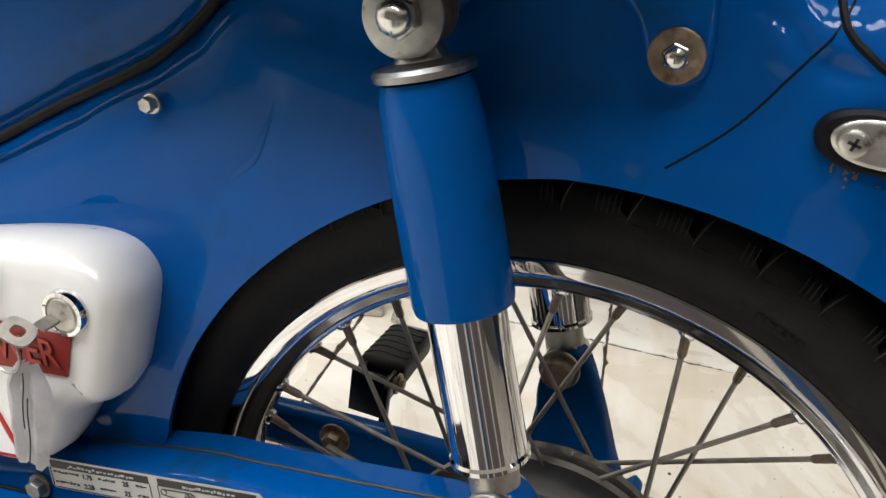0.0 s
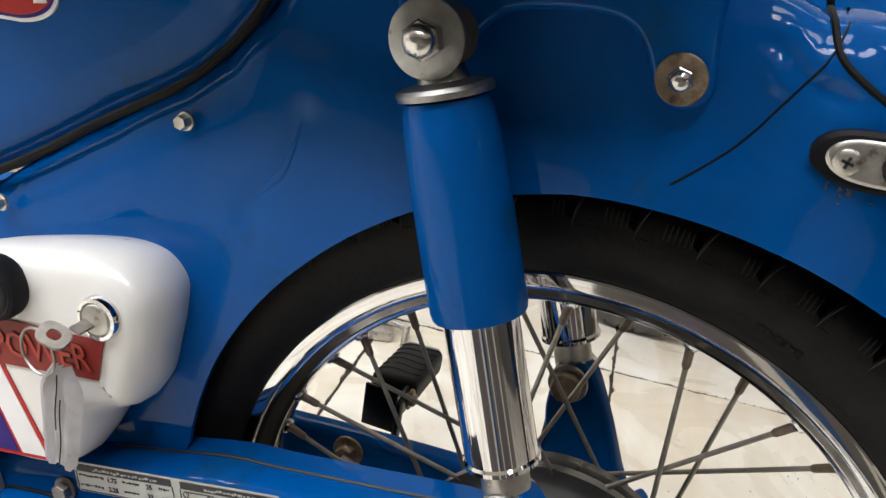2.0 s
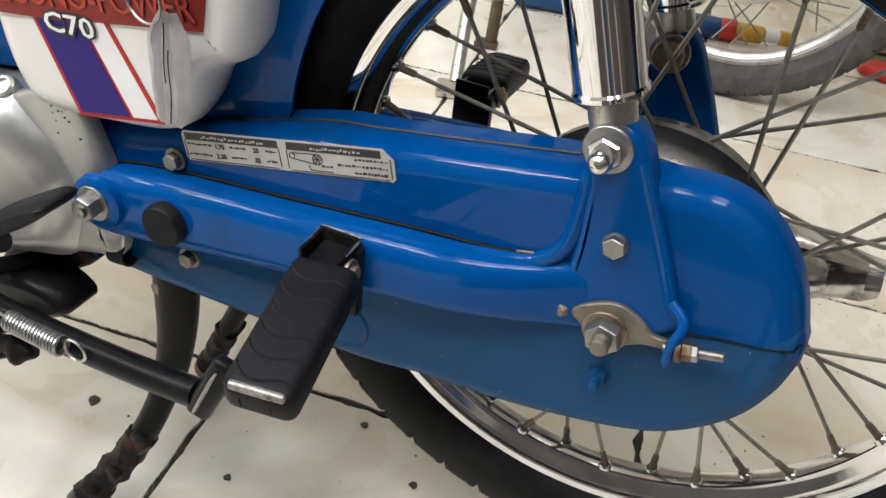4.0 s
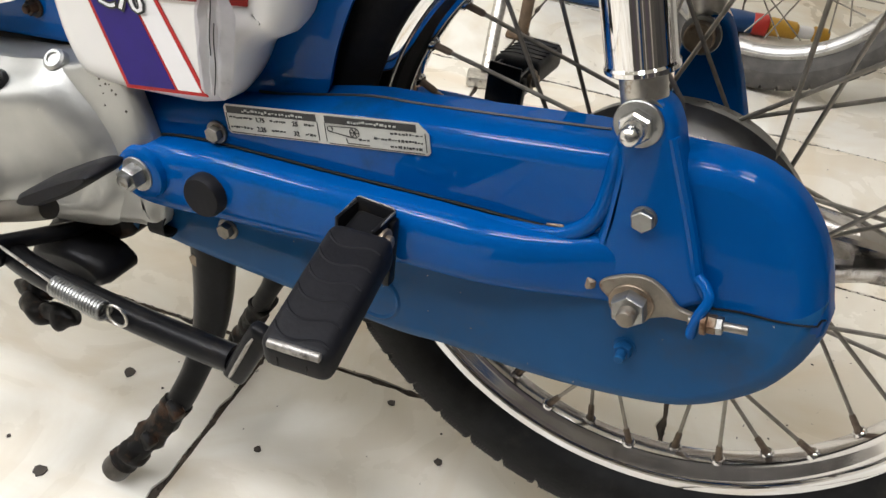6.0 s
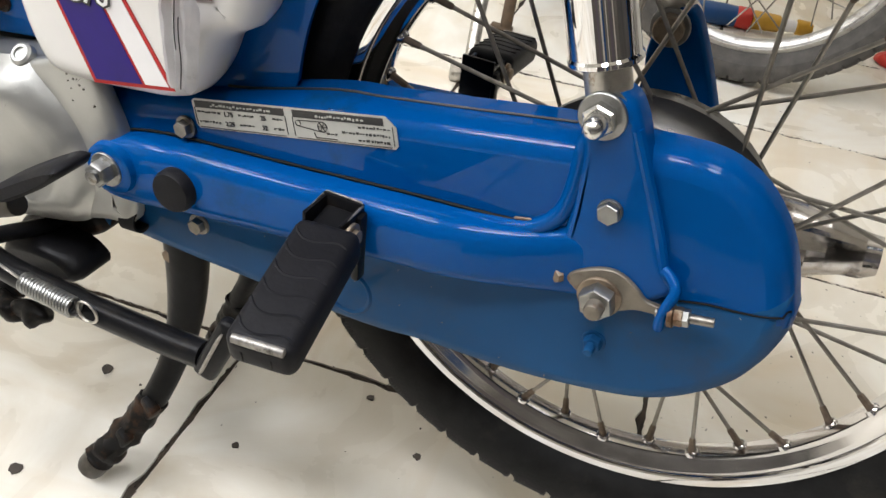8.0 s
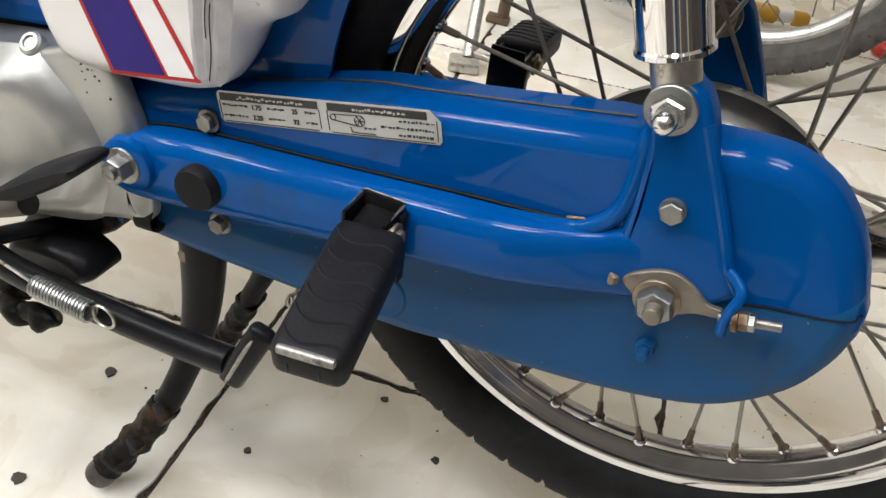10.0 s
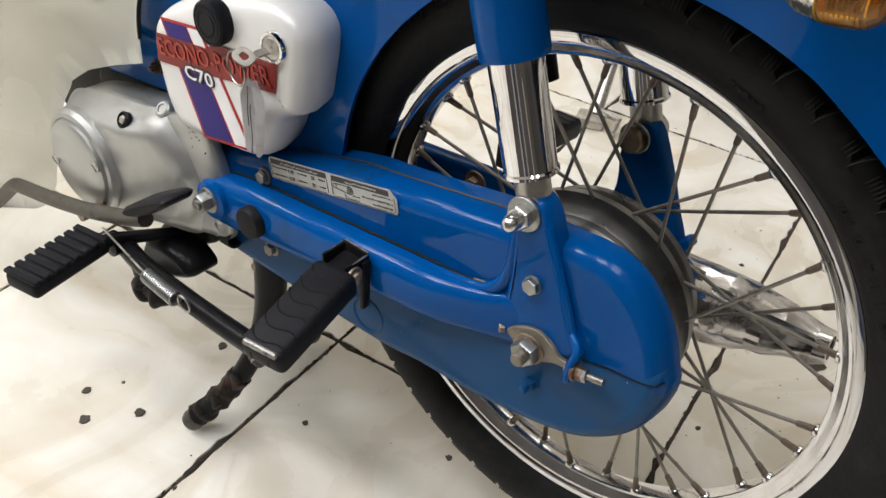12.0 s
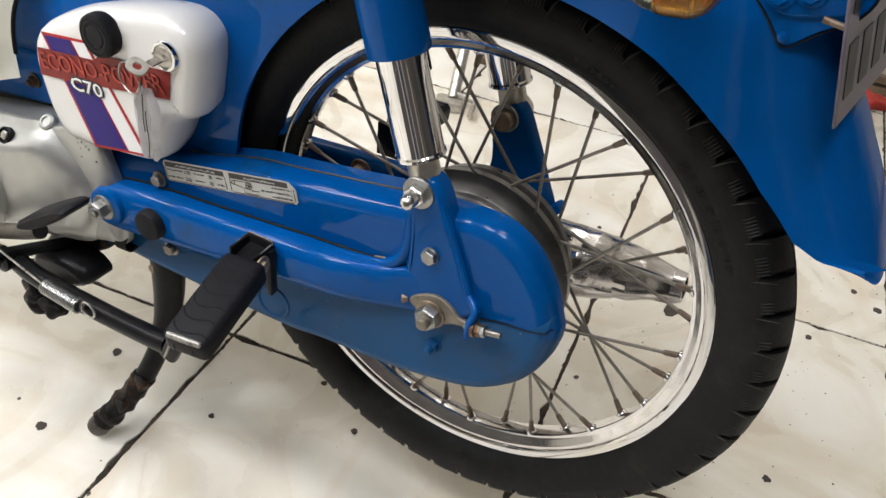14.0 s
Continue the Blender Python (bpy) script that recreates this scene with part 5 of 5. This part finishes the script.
part("bracket_screw", lathe(bmesh.new(), [(.0036, 0), (.0034, .0012), (.0020, .0020), (.0003, .0021)], (.2028, -.0605, .6990), (0, -1, 0), 16), BLUE, tail)
part("plate_screw", tube(bmesh.new(), [(.222, -.068, .7185), (.2395, -.0695, .7170)], .0022, 10), RUSTY, tail, "brown screw")
pm = pose(.2475, -.010, .715, 0, -13.5, -7.4)
plate = part("number_plate", box(bmesh.new(), pm, (.0022, .150, .110), .0008, 1), PLATE, bike, "mauve-grey number plate with dark bars")
for z, a, b in ((.030, -.066, .060), (-.022, -.066, .060)):
    y = a
    while y < b:
        part("plate_bar", box(bmesh.new(), pm @ pose(.0014, y + .010, z), (.0008, .020, .034)), INK, plate)
        y += .033
part("plate_stay", box(bmesh.new(), pose(.226, 0, .705, 0, -15, 0), (.012, .05, .05), .003, 1), BLUE, plate)

# ---- key with its tag ----
key = thing("ignition_key", (-.2715, -.125, .561), "steel key in the lock with ring and folded paper tag", "key")
bm = box(bmesh.new(), pose(-.2755, -.1225, .5580, 0, 20, 0), (.0075, .014, .0022), .0005)
part("key_blade", bm, SPOKE, key)
bow = [Vector((.0095 * math.copysign(abs(math.cos(t)) ** .7, math.cos(t)), .0078 * math.copysign(abs(math.sin(t)) ** .7, math.sin(t)))) for t in (2 * math.pi * k / 28 for k in range(28))]
m = Matrix.Translation((-.2865, -.1330, .5535)) @ pose(0, 0, 0, 24, 20, 12)
bm = bmesh.new()
rings = [[bm.verts.new(m @ Vector((p.x * f, p.y * f, h))) for p in bow] for f, h in ((1, -.0011), (1, .0011), (.42, .0011), (.42, -.0011))]
bridge(bm, rings + [rings[0]])
part("key_bow", bm, SPOKE, key, "worn steel key bow with a hole")
part("key_ring", tube(bmesh.new(), [Vector((-.3005 + .0150 * math.cos(t), -.131 - .003 * math.cos(t), .5375 + .0145 * math.sin(t))) for t in (2 * math.pi * i / 36 for i in range(36))], .0009, 6, loop=True), DULLZINC, key, "thin steel key ring")
bm = bmesh.new()
rows = []
FOLDS = ((-.0150, .0010), (-.0105, -.0022), (-.0062, .0006), (-.0030, -.0030), (.0010, -.0004), (.0048, -.0032), (.0080, -.0012), (.0120, .0014))
for i in range(19):
    v = i / 18
    row = []
    for j, (dx, dy) in enumerate(FOLDS):
        wide = .45 + .75 * min(1, v * 4) - .30 * v * v
        wv = .0011 * noise.noise(Vector((j * .9, v * 6, 2)))
        row.append(bm.verts.new((-.2850 + dx * wide - .006 * v + .0010 * noise.noise(Vector((v * 7, j * .4, 8))), -.1285 + dy * (1 - .3 * v) + wv + .004 * v, .5330 - (.076 + .006 * noise.noise(Vector((j * .8, 0, 5)))) * v)))
    rows.append(row)
bridge(bm, rows, closed=False)
bmesh.ops.solidify(bm, geom=bm.faces[:], thickness=.0006)
tag = part("paper_tag", bm, PAPER, key, "creased paper tag wrapped in clear film", sharp=25)
for dx, v0, v1 in ((-.0012, .08, .60), (.0020, .30, .97)):
    part("tag_line", tube(bmesh.new(), [(-.2850 + dx - .006 * v + .0006 * math.sin(11 * v), -.1325 + .0035 * v, .5330 - .076 * v) for v in (v0 + (v1 - v0) * k / 12 for k in range(13))], .0004, 5), GREASE_SHADE, key, "dark crease on the tag")

# ---- second machine behind ----
other = thing("motorcycle", (.03, 1.40, 0), "old motorcycle with dusty wheel standing behind", "motorcycle")
OX, OY, OZ, OR = -.0654, 1.2906, .3384, .0415
oc = part("rear_wheel", lathe(bmesh.new(), [(.012, -.062), (.050, -.058), (.105, -.050), (.134, -.040), (.141, -.032), (.143, -.024), (.143, .024), (.134, .040), (.05, .055), (.012, .06)], (OX, OY, OZ), (0, 1, 0), 56), CREAM, other, "wire-spoked wheel with cream hub drum and dusty tyre", sharp=30)
part("rim", lathe(bmesh.new(), [(r + OR, h) for r, h in rim_profile], (OX, OY, OZ), (0, 1, 0), 96, loop=True), OLDRIM, oc, sharp=28)
for s in (1, -1):
    part("rim_flange", lathe(bmesh.new(), [(r + OR, s * h) for r, h in LIP] + [(.2225 + OR, s * -.0120), (.2280 + OR, s * -.0130)], (OX, OY, OZ), (0, 1, 0), 96, loop=True), OLDRIM, oc, "dusty chrome rim edge", sharp=14)
part("tyre", tyre_mesh(OX, OY, OZ, 64, outer=.338, half=.040, bead=.2690, groove=.0050), OLDTYRE, oc, "dusty grey tyre", sharp=30)
for k in range(36):
    sb, nb = bmesh.new(), bmesh.new()
    side = -1 if k % 2 else 1
    spoke_mesh(sb, nb, 3 + 10 * k, side, 1 if (k // 2) % 2 else -1, OX, OY, OZ, .141, .2045 + OR, 26)
    part("spoke", sb, SPOKE, oc)
    nb.free()
st = part("stand", tube(bmesh.new(), spline([(-.505, .945, .020), (-.530, 1.03, .12), (-.545, 1.11, .26)], 5), .013, 12), STEEL, other, "grey stand leg on the floor")
part("stand_foot", box(bmesh.new(), pose(-.508, .932, .012, 0, 0, 20), (.06, .05, .022), .006, 2), STEEL, st)
part("stand_bar", tube(bmesh.new(), [(-.505, .95, .03), (-.455, .955, .022), (-.442, .905, .012)], .007, 10), STEEL, st)
leg = part("prop_leg", tube(bmesh.new(), [(-.533, 1.205, .002), (-.531, 1.21, .09), (-.534, 1.215, .10), (-.540, 1.225, .30)], [.013, .013, .010, .010], 14), RUSTED, other, "rusty brown upright leg with spring")
part("leg_foot", box(bmesh.new(), pose(-.541, 1.20, .007, 0, 4, 12), (.050, .036, .014), .004, 2), RUSTED, leg)
part("leg_spring", tube(bmesh.new(), [(-.5345 - .003 * i / 90 + .0135 * math.cos(i * .62), 1.216 + .006 * i / 90 + .0135 * math.sin(i * .62), .098 + .062 * i / 90) for i in range(91)], .0022, 5), CRUSTED, leg, "dull coil spring")
part("leg_bracket", box(bmesh.new(), pose(-.553, 1.235, .205, 0, 6, 10), (.075, .020, .095), .008, 2), RUSTED, leg)
part("frame", box(bmesh.new(), pose(-.35, 1.42, .48, 0, -12, 0), (.55, .10, .12), .03, 3), BLUE, other, "dark blue frame", sharp=50)
# unseen body and saddle, added so that the far floor is shaded
part("body", box(bmesh.new(), pose(OX - .05, OY, .70, 0, 4, 0), (.75, .20, .16), .05, 3), BLUE, other, "unseen dark blue body, added to shade the floor", sharp=50)
part("saddle", box(bmesh.new(), pose(OX - .10, OY, .82), (.65, .26, .09), .03, 3), RUBBER, other, "black vinyl saddle, added to shade what lies below", sharp=50)
part("fork", tube(bmesh.new(), [(OX, OY - .07, OZ), (OX - .06, OY - .07, .72)], .015, 12), STEEL, other)
part("fork", tube(bmesh.new(), [(OX, OY + .07, OZ), (OX - .06, OY + .07, .72)], .015, 12), STEEL, other)

# long blue tube lying on the floor behind
tool = thing("plastic_tube", (-.24, 1.57, .0), "long blue plastic tube with red collar and yellow end, on floor", "tube")
tx, ty, tz = -.585, 1.490, .0265
td = Vector((.973, .229, 0)).normalized()
part("tube_body", lathe(bmesh.new(), [(.012, 0), (.024, .01), (.026, .10), (.026, .47), (.024, .500)], (tx, ty, tz), td, 24), PLASTIC_BLUE, tool, "blue plastic body")
part("collar", lathe(bmesh.new(), [(.024, .498), (.0255, .500), (.0255, .532), (.022, .534)], (tx, ty, tz), td, 24), PLASTIC_RED, tool, "red collar")
part("sleeve", lathe(bmesh.new(), [(.018, .532), (.022, .54), (.020, .598), (.012, .606)], (tx, ty, tz), td, 24), PLASTIC_YELLOW, tool, "yellow-brown sleeve")
part("clear_neck", lathe(bmesh.new(), [(.014, .604), (.015, .620), (.013, .640)], (tx, ty, tz), td, 20), WHITE, tool)
part("cap", lathe(bmesh.new(), [(.013, .638), (.018, .640), (.018, .668), (.012, .676)], (tx, ty, tz), td, 20), PLASTIC_YELLOW, tool, "yellow cap")

# crumpled red cloth beyond the far tyre
bm = bmesh.new()
bmesh.ops.create_icosphere(bm, subdivisions=4, radius=1, matrix=Matrix.Translation((.285, 1.615, .012)) @ Matrix.Diagonal((.060, .040, .022, 1)))
for v in bm.verts:
    v.co += Vector((noise.noise(v.co * 40), noise.noise(v.co * 40 + Vector((5, 0, 0))), noise.noise(v.co * 40 + Vector((0, 5, 0))))) * .010
    v.co.z = max(v.co.z, .001)
alone("red_cloth", bm, PLASTIC_RED, "small crumpled red cloth on the floor", "cloth", sharp=60)

# low plinth at the wall
plinth = thing("plinth", (.75, 2.0, 0), "low cream plinth with brown wooden edge strips", "plinth")
part("plinth_block", slab(bmesh.new(), .22, 1.35, 1.73, 2.34, .0, .42), WALL, plinth)
part("edge_strip", slab(bmesh.new(), .20, 1.37, 1.700, 1.728, .0, .018), BASE, plinth, "brown wooden edge strip")
part("edge_strip", slab(bmesh.new(), .20, 1.37, 1.706, 1.728, .026, .044), BASE, plinth, "brown wooden edge strip")

# ---- marks on the floor ----
def spot(x, y, r, seed):
    random.seed(seed)
    bm = bmesh.new()
    k = 11
    vs = [bm.verts.new((x + r * random.uniform(.65, 1.15) * math.cos(t), y + r * random.uniform(.65, 1.15) * math.sin(t), .0016)) for t in (2 * math.pi * i / k for i in range(k))]
    f = bm.faces.new(vs)
    made = bmesh.ops.extrude_face_region(bm, geom=[f])["geom"]
    bmesh.ops.translate(bm, verts=[v for v in made if isinstance(v, bmesh.types.BMVert)], vec=(0, 0, -.0014))
    return alone("floor_spot", bm, GRIME, "small dark tar spot on the tile", "spot", "spots on the floor")


for i, (x, y, r) in enumerate(((-.538, -.226, .0075), (-.580, -.197, .0065), (-.499, -.173, .0070), (-.333, -.040, .0042), (-.559, -.156, .0025), (-.521, -.022, .0080), (-.161, .044, .0050), (-.245, .093, .0045), (.125, .547, .016),
                              (.383, .791, .006), (.426, .761, .008), (.336, .616, .006), (.340, .281, .006), (.052, .312, .004), (-.46, -.02, .003), (.00, .60, .004), (-.02, .66, .003), (-.06, .70, .004), (.10, .72, .003))):
    spot(x, y, r, i + 3)

# loose grit on the tiles
random.seed(77)
grit = bmesh.new()
for n in range(420):
    if n % 3:
        x, y = random.gauss(.22, .20), random.gauss(.52, .28)
    else:
        x, y = random.uniform(-.9, .7), random.uniform(-.45, 1.2)
    q = .0006 + .0016 * random.random() ** 3
    ring = [grit.verts.new((x + q * random.uniform(.5, 1.3) * math.cos(t), y + q * random.uniform(.5, 1.3) * math.sin(t), .0004)) for t in (2 * math.pi * i / 5 for i in range(5))]
    top = grit.verts.new((x, y, .0004 + q * .5))
    for i in range(5):
        grit.faces.new((ring[i], ring[(i + 1) % 5], top))
alone("floor_grit", grit, GRIME, "loose dark grit strewn over the tiles", "grit", kind="stuff")

# crumbs of dirt along the joints
random.seed(31)
crumbs = bmesh.new()
for axis in (0, 1):
    for line in range(-3, 4):
        t = -3.0
        while t < 4.0:
            u, v = (t, line) if axis else (line, t)
            c = grid(u, v)
            close = math.hypot(c.x + .25, c.y - .05)
            t += random.uniform(.004, .014) * (1 + 3.0 * max(0, close - .45))
            if not (-1.3 < c.x < 1.2 and -.75 < c.y < 1.7):
                continue
            big = random.random() ** 3
            run = (.004 + .010 * big) * random.uniform(.6, 1.4)
            fat = (.0014 + .0030 * big) * random.uniform(.6, 1.4)
            turn = ANG + (0 if axis else math.pi / 2) + random.gauss(0, .15)
            off = random.gauss(0, .0016)
            mid = c + Vector((-math.sin(turn), math.cos(turn), 0)) * off
            ring = []
            for i in range(7):
                q = 2 * math.pi * i / 7
                a, w = run * math.cos(q) * random.uniform(.6, 1.1), fat * math.sin(q) * random.uniform(.6, 1.1)
                ring.append(crumbs.verts.new((mid.x + a * math.cos(turn) - w * math.sin(turn), mid.y + a * math.sin(turn) + w * math.cos(turn), -.0008)))
            top = crumbs.verts.new((mid.x, mid.y, .0008 + .0006 * big))
            for i in range(7):
                crumbs.faces.new((ring[i], ring[(i + 1) % 7], top))
alone("joint_dirt", crumbs, GROUT, "brown crumbs of dirt along the tile joints", "dirt", kind="stuff")

# ---- floor tiles, piece by piece ----
def tile_mesh(half, seed):
    random.seed(seed)
    o = [Vector((a * half, b * half)) for a, b in ((-1, -1), (1, -1), (1, 1), (-1, 1))]
    pts = []
    for i in range(4):
        a, b = o[i], o[(i + 1) % 4]
        nrm = Vector((-(b - a).y, (b - a).x)).normalized()
        n = 26
        for j in range(n):
            p = a.lerp(b, j / n)
            pts.append(p + nrm * (abs(random.gauss(0, .0007)) + (.006 * random.random() if random.random() < .18 else 0)))
    bm = bmesh.new()
    top = [bm.verts.new((p.x, p.y, 0)) for p in inset(pts, .0006)]
    mid = [bm.verts.new((p.x, p.y, -.0008)) for p in pts]
    low = [bm.verts.new((p.x, p.y, -.010)) for p in pts]
    bridge(bm, [low, mid, top])
    bm.faces.new(top)
    return finish(bm, "tile", TILE)


tiles = [tile_mesh(PITCH / 2 - .0019, s) for s in range(6)]
far_bm = bmesh.new()
count = 0
for u in range(-14, 15):
    for v in range(-14, 12):
        c = grid(u + .5, v + .5)
        if not (ROOM[0] - .26 < c.x < ROOM[1] + .26 and ROOM[2] - .26 < c.y < ROOM[3] + .26):
            continue
        random.seed(u * 97 + v)
        if -2.6 < c.x < 2.6 and -1.8 < c.y < 2.3:
            ob = new("tile", tiles[random.randrange(6)])
            ob.parent = floor
            ob.location = (c.x, c.y, random.uniform(-.0003, .0003))
            ob.rotation_euler = (0, 0, ANG + random.randrange(4) * math.pi / 2)
            count += 1
        else:
            m = Matrix.Translation(c) @ Matrix.Rotation(ANG, 4, "Z")
            h = PITCH / 2 - .0018
            q = [far_bm.verts.new(m @ Vector((a * h, b * h, z))) for z in (-.002, 0) for a, b in ((-1, -1), (1, -1), (1, 1), (-1, 1))]
            far_bm.faces.new(q[4:])
            for i in range(4):
                far_bm.faces.new((q[i], q[(i + 1) % 4], q[4 + (i + 1) % 4], q[4 + i]))
rest = part("far_tiles", far_bm, TILE, floor, "cream marble tiles")
tagged(rest, kind="stuff")
